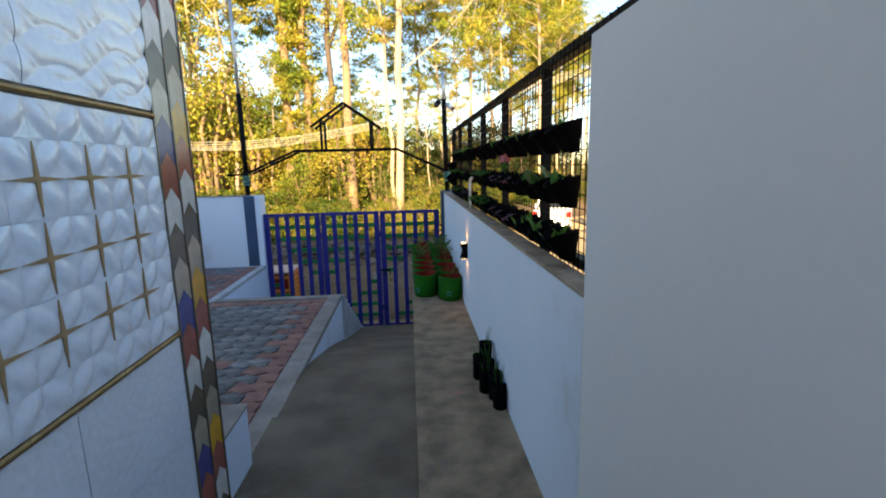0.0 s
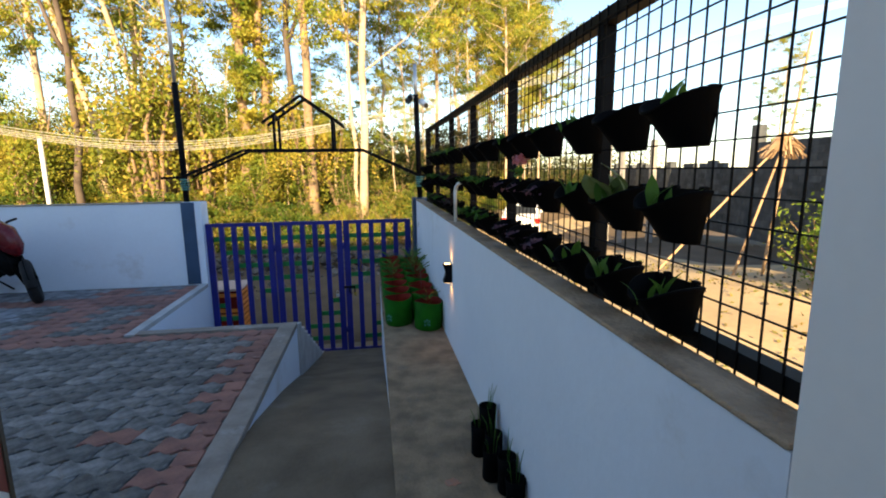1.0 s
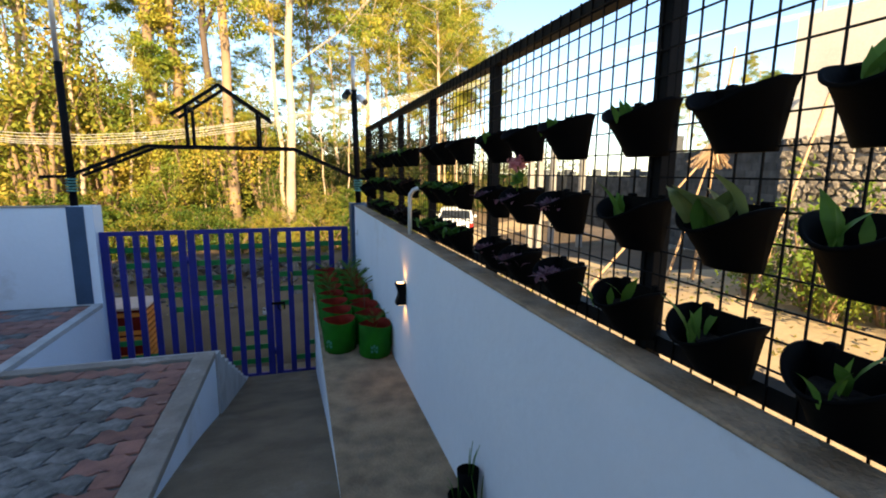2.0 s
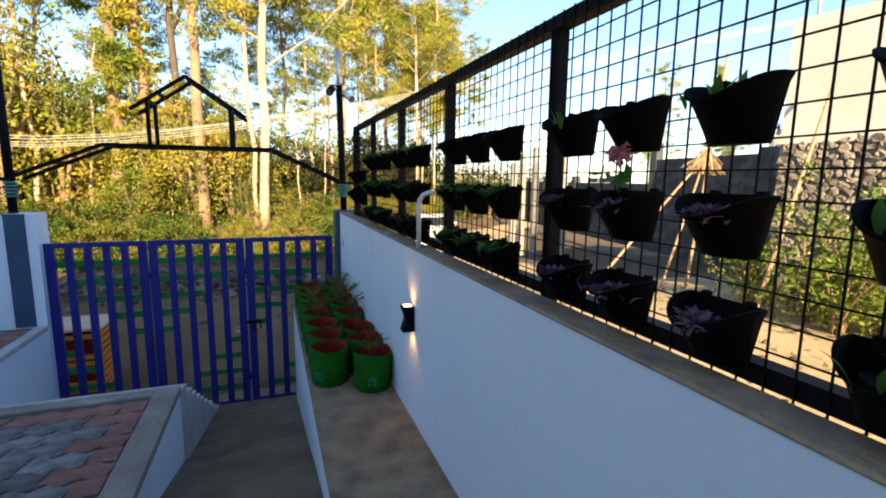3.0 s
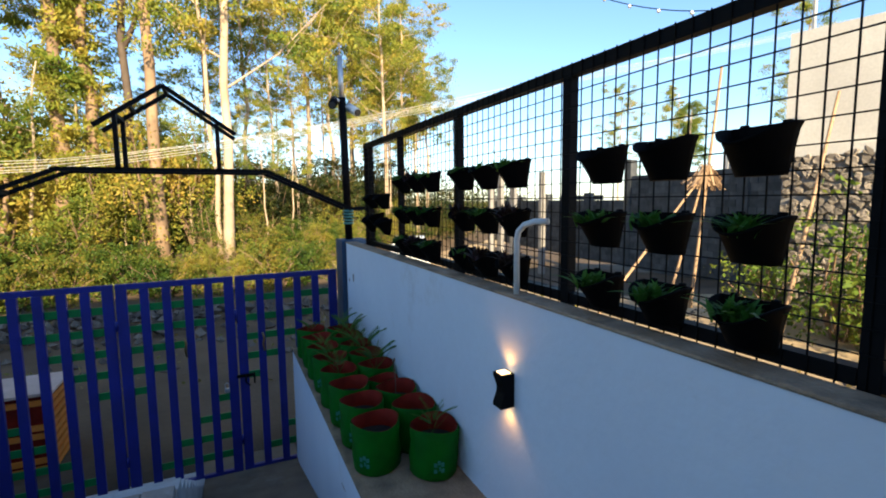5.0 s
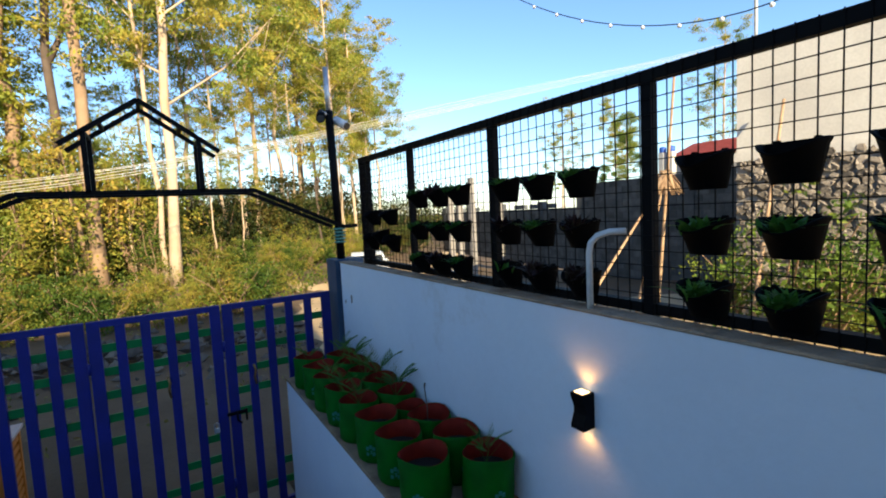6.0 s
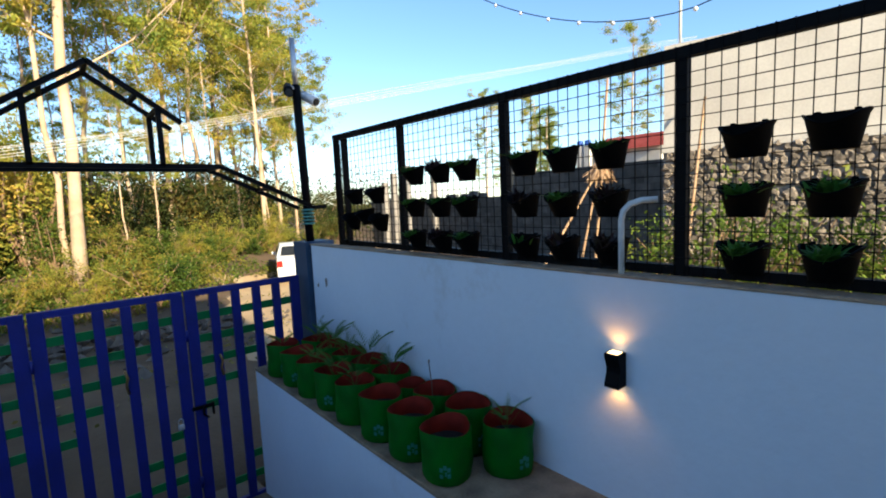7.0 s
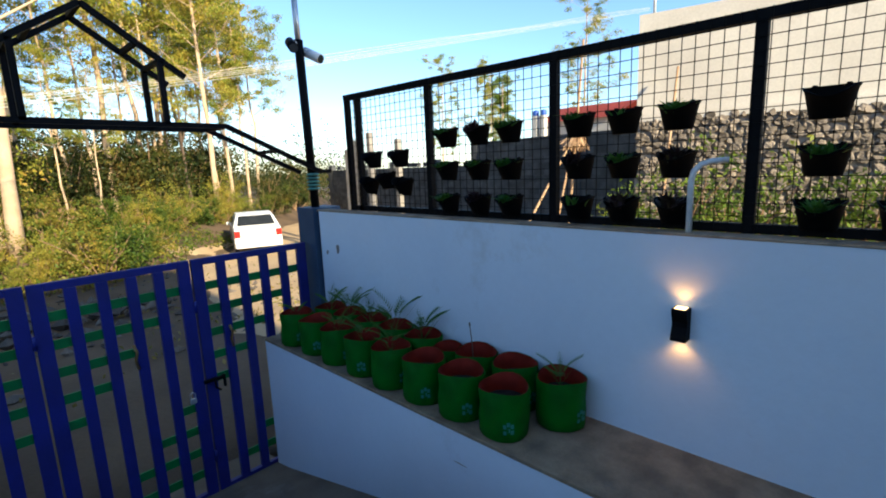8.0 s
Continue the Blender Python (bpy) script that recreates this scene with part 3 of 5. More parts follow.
def build_fence():
    """Square-tube frame standing just outside the wall, a finger's width clear of its coping; the mesh is welded on the yard side."""
    f = empty("mesh_fence", "black steel frame fence with welded square mesh along the wall", "fence")
    for y in POSTS + [6.235]:
        bm = bmesh.new()
        box(bm, FX - 0.0195, FX + 0.0195, y - 0.019, y + 0.019, -0.62, fence_top(y) - 0.031, bevel=0.003)
        part("post", bm, M_BLACK, f)
    bm = bmesh.new()
    bar(bm, (FX, 1.268, fence_top(1.268) - 0.012), (FX, 6.377, fence_top(6.377) - 0.012), 0.040, 0.038)
    part("rail", bm, M_BLACK, f)
    for a, b in zip(POSTS, POSTS[1:]):
        bm = bmesh.new()
        bar(bm, (FX, a + 0.0195, WALL_TOP + 0.018), (FX, b - 0.0195, WALL_TOP + 0.018), 0.039, 0.036)
        part("rail", bm, M_BLACK, f)
    k0 = math.ceil((1.275 - 3.647) / PITCH)
    wires = [3.647 + PITCH * k for k in range(k0, k0 + 104)]
    for a, b in zip(POSTS, POSTS[1:]):
        bm = bmesh.new()
        for y in wires:
            if a <= y < b:
                bar(bm, (MESH_X, y, WALL_TOP - 0.03), (MESH_X, y, fence_top(y) + 0.009), 0.0031)
        for k in range(15):
            z = 1.683 - 0.0494 * k
            bar(bm, (MESH_X - 0.0031, a, z), (MESH_X - 0.0031, b, z), 0.0031)
        part("mesh_panel", bm, M_BLACK, f)


build_fence()


# ---- wall pots ----
def make_pot():
    """A wall pot: flat back at x=0, belly towards -x, near edge at y=0, rim back at z=0."""
    p = empty("wall_pot", "black plastic wall pot hooked on the mesh", "plant pot", "pots on the fence")
    n = 22

    def ring(z, half, depth, wave, inset):
        out = []
        for k in range(n):
            a = math.pi * k / (n - 1)
            y = 0.075 - math.cos(a) * (half - inset)
            x = -(depth - inset) * math.sin(a) ** 0.8 - (inset if k in (0, n - 1) else 0)
            out.append((x, y, z - wave * math.sin(a) ** 2.2))
        return out
    bm = bmesh.new()
    levels = [ring(-0.108, 0.052, 0.040, 0, 0), ring(-0.103, 0.054, 0.043, 0, 0), ring(-0.016, 0.071, 0.094, 0.030, 0), ring(-0.005, 0.077, 0.106, 0.038, 0), ring(0, 0.077, 0.107, 0.038, 0), ring(0, 0.076, 0.106, 0.038, 0.004), ring(-0.05, 0.066, 0.08, 0.012, 0.005)]
    rows = [[bm.verts.new(v) for v in lv] for lv in levels]
    for a, b in zip(rows, rows[1:]):
        for k in range(n):
            f = bm.faces.new((a[k], a[(k + 1) % n], b[(k + 1) % n], b[k]))
            f.smooth = k < n - 1
    bm.faces.new(rows[0][::-1])
    part("body", bm, M_POT, p)
    bm = bmesh.new()
    bm.faces.new([bm.verts.new((x, y, -0.045)) for x, y, z in ring(0, 0.058, 0.062, 0, 0.004)])
    r = bmesh.ops.extrude_face_region(bm, geom=bm.faces[:])
    for v in r["geom"]:
        if isinstance(v, bmesh.types.BMVert):
            v.co.z -= 0.02
    part("soil", bm, M_SOIL, p, "dark potting soil")
    for y in (0.03, 0.12):
        bm = bmesh.new()
        box(bm, -0.005, 0.010, y - 0.008, y + 0.008, -0.024, 0.006, bevel=0.003)
        part("hook", bm, M_POT, p)
    return p


def tuft(name, label, n, length, spread, material, category="plant", seed=0, width=0.12, up=1.0):
    """A small plant of n bent, folded leaves from its base; few leaves are parts of their own, many stay one foliage."""
    rng = np.random.default_rng(seed)
    plant = empty(name, label, category)
    verts, faces = [], []
    shape = (0.25, 0.75, 1.0, 0.8, 0.4, 0.0)
    for i in range(n):
        a = rng.uniform(0, math.tau)
        ln = length * rng.uniform(0.6, 1.2)
        out = spread * rng.uniform(0.3, 1.2)
        d = np.array((math.cos(a), math.sin(a), 0))
        s = np.array((-d[1], d[0], 0)) * ln * width
        base = np.array((rng.normal(0, 0.012), rng.normal(0, 0.02), -0.035))
        if n <= 12:
            verts, faces = [], []
        k = len(verts)
        for j, w in enumerate(shape):
            u = j / 5
            c = base + d * out * ln * u ** 1.6 + np.array((0, 0, ln * up * (u * 1.1 - 0.45 * out * u * u)))
            lift = np.array((0, 0, 0.18 * np.linalg.norm(s) * w))
            verts += [c - s * w + lift, c, c + s * w + lift]
            if j:
                q = k + 3 * j
                faces += [(q - 3, q - 2, q + 1, q), (q - 2, q - 1, q + 2, q + 1)]
        if n <= 12:
            from_arrays("leaf", verts, faces, material, plant)
    if n > 12:
        from_arrays("foliage", verts, faces, material, plant)
    return plant


def build_pots():
    pot = make_pot()
    rng = random.Random(4)
    near = [[1.57, 1.78, 2.0], [2.275, 2.51, 2.725], [3.09, 3.32, 3.54], [4.01, 4.23, 4.44], [4.83, 5.04, 5.27]]
    spots = []
    for panel, ys in enumerate(near):
        for r, z in enumerate((1.437, 1.247, 1.06)):
            for y in ys:
                spots.append((panel, r, y, z, 0))
    spots += [(5, 0, 5.69, 1.335, 0), (5, 0, 5.96, 1.335, 0), (5, 1, 5.66, 1.15, 6), (5, 1, 5.83, 1.20, -5), (5, 1, 6.0, 1.15, 8)]
    plants = {
        "leafy": tuft("pot_plant", "small leafy green plant in a wall pot", 8, 0.055, 0.8, M_LEAF_G, seed=1, width=0.16),
        "tall": tuft("pot_plant", "young broad-leaved green plant in a wall pot", 5, 0.078, 0.6, M_LEAF_G, seed=2, width=0.15),
        "succulent": tuft("succulent_plant", "purple-grey succulent spilling over a wall pot", 190, 0.026, 1.5, M_LEAF_P, seed=3, width=0.30, up=1.3),
        "dark": tuft("foliage_plant", "dark red foliage plant in a wall pot", 50, 0.075, 1.0, M_LEAF_D, seed=4, width=0.12),
        "bushy": tuft("pot_plant", "low bushy green plant in a wall pot", 70, 0.065, 1.2, M_LEAF_G, seed=5, width=0.11, up=0.9),
    }
    pick = {(0, 0): "t.l", (0, 1): "tlt", (0, 2): "ttt", (1, 0): "l.l", (1, 1): "sss", (1, 2): "sss", (2, 0): "...", (2, 1): "bbb", (2, 2): "bbb",
            (3, 0): "blb", (3, 1): "dbd", (3, 2): "ddl", (4, 0): "bdb", (4, 1): "bbb", (4, 2): "bdb"}
    names = {"l": "leafy", "t": "tall", "s": "succulent", "d": "dark", "b": "bushy"}
    used = set()
    first = True
    for panel, r, y, z, tilt in spots:
        m = pose(MESH_X - 0.003, y, z, tilt, rng.uniform(-2, 2), rng.uniform(-2, 2))
        if first:
            pot.matrix_basis = m
            first = False
        else:
            copy_thing(pot, m)
        idx = near[panel].index(y) if panel < 5 else 0
        key = names.get(pick.get((panel, r), "...")[idx])
        if key:
            pm = pose(MESH_X - 0.003 - 0.06, y + 0.075, z - 0.012, 0, 0, rng.uniform(0, 360))
            if key in used:
                copy_thing(plants[key], pm)
            else:
                plants[key].matrix_basis = pm
                used.add(key)
    # broad pale leaves and a pink flower in two pots
    big = tuft("broad_leaf_plant", "plant with large pale yellow-green leaves in a wall pot", 8, 0.088, 1.0, M_LEAF_L, seed=8, width=0.36)
    big.matrix_basis = pose(MESH_X - 0.06, 1.855, 1.25, 0, 0, 30)
    fl = empty("flowering_plant", "pink flower on a small green plant in a wall pot", "plant")
    rngn = np.random.default_rng(5)
    v, f = leaf_quads(rngn.normal((0, 0, 0.085), (0.016, 0.016, 0.014), (60, 3)), 0.03, 0.024, rngn)
    from_arrays("petals", v, f, M_PINK, fl, "pink petals")
    v, f = leaf_quads(rngn.normal((0, 0, 0.03), (0.03, 0.045, 0.012), (9, 3)), 0.05, 0.036, rngn)
    from_arrays("leaves", v, f, M_LEAF_G, fl)
    bm = bmesh.new()
    tube(bm, [(0, 0, -0.03), (0.004, 0.003, 0.04), (0, 0, 0.085)], 0.003, 6)
    part("stem", bm, M_LEAF_G, fl)
    fl.matrix_basis = pose(MESH_X - 0.055, 2.585, 1.262) @ Matrix.Diagonal((0.82, 0.82, 0.74, 1))


build_pots()


# ---- wall lamp ----
def build_lamp():
    l = empty("wall_lamp", "black hourglass up-and-down wall lamp, lit warm", "wall lamp")
    y, z0, z1 = 4.006, 0.496, 0.628
    bm = bmesh.new()
    prof = [(z0, 0.060), (z0 + 0.012, 0.060), (z0 + 0.056, 0.044), (z1 - 0.056, 0.044), (z1 - 0.012, 0.060), (z1, 0.060)]
    rows = []
    for z, d in prof:
        rows.append([bm.verts.new(v) for v in ((WALL_X, y - 0.029, z), (WALL_X, y + 0.029, z), (WALL_X - d, y + 0.029, z), (WALL_X - d, y - 0.029, z))])
    for a, b in zip(rows, rows[1:]):
        for k in range(4):
            bm.faces.new((a[k], a[(k + 1) % 4], b[(k + 1) % 4], b[k]))
    bm.faces.new(rows[0][::-1]), bm.faces.new(rows[-1])
    part("body", bm, M_BLACK, l)
    for z, s in ((z1, 1), (z0, -1)):
        boxed("diffuser", (WALL_X - 0.050, WALL_X - 0.012, y - 0.020, y + 0.020, min(z, z + s * 0.003), max(z, z + s * 0.003)), M_LAMP, l, "glowing warm glass")
        sp = new("lamp_beam", bpy.data.lights.new("lamp_beam", "SPOT"))
        sp.data.energy, sp.data.color, sp.data.spot_size, sp.data.spot_blend, sp.data.shadow_soft_size = 0.25, (1.0, 0.42, 0.09), radians(128), 0.9, 0.012
        sp.matrix_world = look((WALL_X - 0.040, y, z + s * 0.012), (WALL_X - 0.0, y, z + s * 0.20))


build_lamp()

# ---- drain pipe over the wall ----
bm = bmesh.new()
tube(bm, [(0.515, 4.012, 0.905), (0.515, 4.012, 1.13), (0.518, 4.005, 1.165), (0.53, 3.985, 1.19), (0.55, 3.95, 1.203), (0.575, 3.90, 1.205)], 0.0115, 12)
tagged(part("drain_pipe", bm, M_PVC), "bent white plastic pipe standing on the wall top", "pipe")


# ---- grow bags ----
def make_bag():
    b = empty("grow_bag", "green fabric grow bag with red-brown lining", "grow bag", "grow bags on the ledge")

    def wob(a, i):
        return 1 + 0.03 * math.sin(3 * a + i) + 0.016 * math.sin(7 * a + 2 * i)
    bm = bmesh.new()
    rings = lathe(bm, [(0.104, 0.0), (0.113, 0.01), (0.118, 0.07), (0.114, 0.14), (0.118, 0.222), (0.114, 0.232)], 24, wob=wob)
    bm.faces.new(rings[0][::-1])
    for v in rings[-1] + rings[-2]:
        v.co.z += 0.008 * math.sin(2 * math.atan2(v.co.y, v.co.x) + 0.5)
    part("fabric", bm, M_BAG, b)
    bm = bmesh.new()
    rings = lathe(bm, [(0.1135, 0.231), (0.108, 0.228), (0.105, 0.16), (0.103, 0.11)], 24, wob=wob)
    for v in rings[0] + rings[1]:
        v.co.z += 0.008 * math.sin(2 * math.atan2(v.co.y, v.co.x) + 0.5)
    part("lining", bm, M_BAGIN, b, "red-brown inner lining")
    bm = bmesh.new()
    rings = lathe(bm, [(0.1050, 0.150), (0.05, 0.158), (0.004, 0.154)], 24, wob=wob)
    part("soil", bm, M_SOIL, b, "dark potting soil")
    bm = bmesh.new()
    for k in range(3):
        a = -2.2 + 0.14 * k
        for j in range(2):
            zz = 0.06 + 0.028 * j + 0.01 * (k == 1)
            c = Vector((0.1195 * math.cos(a), 0.1195 * math.sin(a), zz))
            bar(bm, c - Vector((0, 0, 0.009)), c + Vector((0, 0, 0.009)), 0.014, 0.004, up=(math.cos(a), math.sin(a), 0))
    part("print", bm, M_LOGO, b, "pale blue printed mark")
    return b


def make_palm(seed):
    rng = np.random.default_rng(seed)
    verts, faces = [], []
    for i in range(7):
        a = rng.uniform(0, math.tau)
        d = np.array((math.cos(a), math.sin(a), 0))
        ln = rng.uniform(0.15, 0.25)
        for j in range(9):
            u = 0.45 + 0.55 * j / 8
            c = d * ln * 0.7 * u * u + np.array((0, 0, 0.10 + ln * (u - 0.3 * u * u)))
            for s in (-1, 1):
                side = np.array((-d[1], d[0], 0)) * s
                tip = c + side * 0.06 * (1.25 - u) + d * 0.035 + np.array((0, 0, 0.02))
                k = len(verts)
                w = d * 0.0065
                verts += [c - w, c + w, tip]
                faces.append((k, k + 1, k + 2))
        k = len(verts)
        verts += [(0.002, 0, 0.1), (-0.002, 0, 0.1), tuple(d * ln * 0.7 + np.array((0, 0, 0.10 + ln * 0.7)))]
        faces.append((k, k + 1, k + 2))
    return tagged(from_arrays("palm_seedling", verts, faces, M_LEAF_G), "young palm seedling with feathery fronds in a grow bag", "plant", "seedlings in the bags")


def build_bags():
    bag = make_bag()
    palms = [make_palm(1), make_palm(2)]
    rng = random.Random(2)
    spots = [(0.125, 4.65 + 0.262 * i) for i in range(8)] + [(0.36, 4.49), (0.36, 4.75), (0.36, 5.0), (0.36, 5.42), (0.36, 5.68), (0.36, 5.92), (0.36, 6.16), (0.355, 6.40)]
    small = (0.345, 5.2)
    grows = {3, 4, 5, 7, 8, 11, 12, 13, 14, 15}
    made = 0
    for i, (x, y) in enumerate(spots):
        m = pose(x + rng.uniform(-0.008, 0.008), y, 0.0, rng.uniform(-1, 1), rng.uniform(-1, 1), rng.uniform(-20, 20))
        if i == 0:
            bag.matrix_basis = m
        else:
            copy_thing(bag, m)
        if i in grows:
            big = 0.8 if i == 8 else rng.uniform(1.1, 1.45) if i > 8 else 0.85
            pm = pose(x, y, 0.18 - 0.09 * big, 0, 0, rng.uniform(0, 360)) @ Matrix.Diagonal((0.95 * big, 0.95 * big, 1.05 * big, 1))
            if made < 2:
                palms[made].matrix_basis = pm
            else:
                copy_thing(palms[made % 2], pm)
            made += 1
    copy_thing(bag, pose(*small, 0.0) @ Matrix.Diagonal((0.8, 0.8, 0.9, 1)))
    bm = bmesh.new()
    tube(bm, [(0.36, 5.02, 0.10), (0.365, 5.03, 0.25), (0.36, 5.04, 0.36)], 0.003, 6)
    tube(bm, [(0.36, 5.04, 0.36), (0.37, 5.05, 0.375)], 0.005, 6)
    tagged(part("bare_stem", bm, M_BARKD), "thin bare stem standing in a grow bag", "plant")


build_bags()


# ---- nursery sleeves by the wall ----
def build_sleeves():
    rng = random.Random(7)
    for i, (x, y, h) in enumerate([(0.39, 2.70, 0.15), (0.43, 2.60, 0.16), (0.40, 2.52, 0.14), (0.44, 2.43, 0.16), (0.445, 2.33, 0.13), (0.435, 2.73, 0.22)]):
        s = empty("nursery_sleeve", "black plastic seedling sleeve with thin grass shoots", "plant pot", "sleeves by the wall")
        bm = bmesh.new()

        def wob(a, k):
            return 1 + 0.05 * math.sin(2 * a + i + k)
        rings = lathe(bm, [(0.032, 0), (0.038, 0.01), (0.037, h * 0.6), (0.040, h), (0.036, h - 0.002), (0.034, h - 0.03), (0.002, h - 0.032)], 14, (x, y, 0), wob)
        bm.faces.new(rings[0][::-1])
        part("sleeve", bm, M_POT, s)
        for k in range(4):
            bm = bmesh.new()
            a, b = rng.uniform(-0.02, 0.02), rng.uniform(-0.02, 0.02)
            hh = h + rng.uniform(0.04, 0.13)
            tube(bm, [(x + a, y + b, h - 0.03), (x + a * 1.5, y + b * 1.5, (h + hh) / 2), (x + a * 2.5, y + b * 2.5, hh)], [0.0022, 0.0018, 0.0008], 5)
            part("shoot", bm, M_LEAF_G, s, "thin green shoot")


build_sleeves()


# ---- trees ----
def clump_points(rng, centres, per, spread):
    out = []
    for c, s in centres:
        out.append(rng.normal(c, np.array((1, 1, 0.75)) * s * spread, (per, 3)))
    return np.concatenate(out)


def make_tree(seed, height, radius, lean, crown_from, leaves, bark, leaf, label, ivy=False, limbs=16, wide=1.0, fork=0.0, boughs=()):
    """A tall slender tree: tapered trunk, limbs, twigs and flat hanging clumps of small leaves. Its base is at the origin.
    fork: height share at which a second stem leaves the trunk; boughs: (height share, direction, length) of single heavy limbs."""
    rng = np.random.default_rng(seed)
    t = empty("eucalyptus_tree", label, "tree", "trees of the wood")
    bm = bmesh.new()
    n = 11
    pts = []
    for i in range(n):
        u = i / (n - 1)
        pts.append(Vector((lean[0] * u * height + rng.normal(0, 0.07) * (0 < i), lean[1] * u * height + rng.normal(0, 0.07) * (0 < i), u * height - 0.3 * (i == 0))))
    tube(bm, pts, [radius * (1.3 if i == 0 else 1 - 0.72 * i / (n - 1)) for i in range(n)], 12)

    def on_trunk(u):
        i = min(n - 2, int(u * (n - 1)))
        return pts[i].lerp(pts[i + 1], u * (n - 1) - i)
    if fork:
        q = on_trunk(fork)
        tube(bm, [q, q + Vector((0.35, 0.1, 0.9)), q + Vector((0.75, 0.2, 2.6)), q + Vector((1.0, 0.3, 5.0))], [radius * 0.6, radius * 0.5, radius * 0.4, radius * 0.2], 9)
    part("trunk", bm, bark, t)
    bm = bmesh.new()
    tips = []

    def limb(base, d, ln, r, twigs):
        mid = base + d * ln * 0.5 + Vector((0, 0, rng.uniform(-0.1, 0.12) * ln))
        end = base + d * ln + Vector((0, 0, rng.uniform(0, 0.12) * ln))
        tube(bm, [base, mid, end], [r, r * 0.62, r * 0.2], 6, caps=False)
        for j in range(twigs):
            q = mid.lerp(end, rng.uniform(-0.1, 1.1)) + Vector(rng.normal(0, 0.26, 3)) * min(ln, 2.6) * 0.6
            tube(bm, [mid.lerp(end, (j + 0.5) / twigs), q], [r * 0.3, r * 0.08], 4, caps=False)
            tips.append((np.array(q), rng.uniform(0.45, 1.15)))
        tips.append((np.array(end), rng.uniform(0.7, 1.2)))
    for k in range(limbs):
        u = crown_from + (1 - crown_from) * (k + rng.uniform(0, 1)) / limbs
        a = rng.uniform(0, math.tau)
        ln = wide * height * rng.uniform(0.10, 0.24) * (1.25 - 0.6 * u)
        limb(on_trunk(u), Vector((math.cos(a), math.sin(a), rng.uniform(0.25, 1.0))).normalized(), ln, radius * (1 - 0.7 * u) * 0.34, 3)
    for u, d, ln in boughs:
        limb(on_trunk(u), Vector(d).normalized(), ln, radius * 0.24, 12)
    part("limb_work", bm, bark, t)
    if ivy:
        for k in range(110):
            u = rng.uniform(0.05, 0.85)
            tips.append((np.array(on_trunk(u)) + rng.normal(0, 0.17, 3), 0.5))
    per = max(10, leaves // len(tips))
    pts_l = []
    for c, s in tips:
        # each clump is a few flat sprays
        for k in range(3):
            cc = c + rng.normal(0, 0.22, 3) * s
            pts_l.append(rng.normal(cc, np.array((0.30, 0.30, 0.13)) * s, (per // 3 + 1, 3)))
    v, f = leaf_quads(np.concatenate(pts_l), 0.18, 0.070, rng, 0.8)
    from_arrays("crown", v, f, leaf, t)
    return t


def make_bush(seed, height, width, leaves, leaf, name="bush", label="dense scrub bush with green and yellow leaves", size=0.13, group="scrub under the trees"):
    rng = np.random.default_rng(seed)
    t = empty(name, label, "bush", group)
    bm = bmesh.new()
    tips = []
    for k in range(16):
        a = rng.uniform(0, math.tau)
        r = width * rng.uniform(0.05, 0.5)
        h = height * rng.uniform(0.45, 1.0)
        top = Vector((math.cos(a) * r, math.sin(a) * r, h))
        mid = Vector((top.x * 0.35, top.y * 0.35, h * 0.5)) + Vector(rng.normal(0, 0.06, 3)) * height
        tube(bm, [(0, 0, -0.2), mid, top], [0.03 * height / 2, 0.02 * height / 2, 0.006], 5, caps=False)
        for j in range(5):
            q = mid.lerp(top, rng.uniform(-0.3, 1.05)) + Vector(rng.normal(0, 0.14, 3)) * width
            tips.append((np.array(q), rng.uniform(0.5, 1.1)))
    part("stem_work", bm, M_STEM, t)
    v, f = leaf_quads(clump_points(rng, tips, leaves // len(tips), 0.075 * height), size, size * 0.45, rng, 0.3)
    v[:, 2] = np.maximum(v[:, 2], 0.0)
    from_arrays("foliage", v, f, leaf, t)
    return t


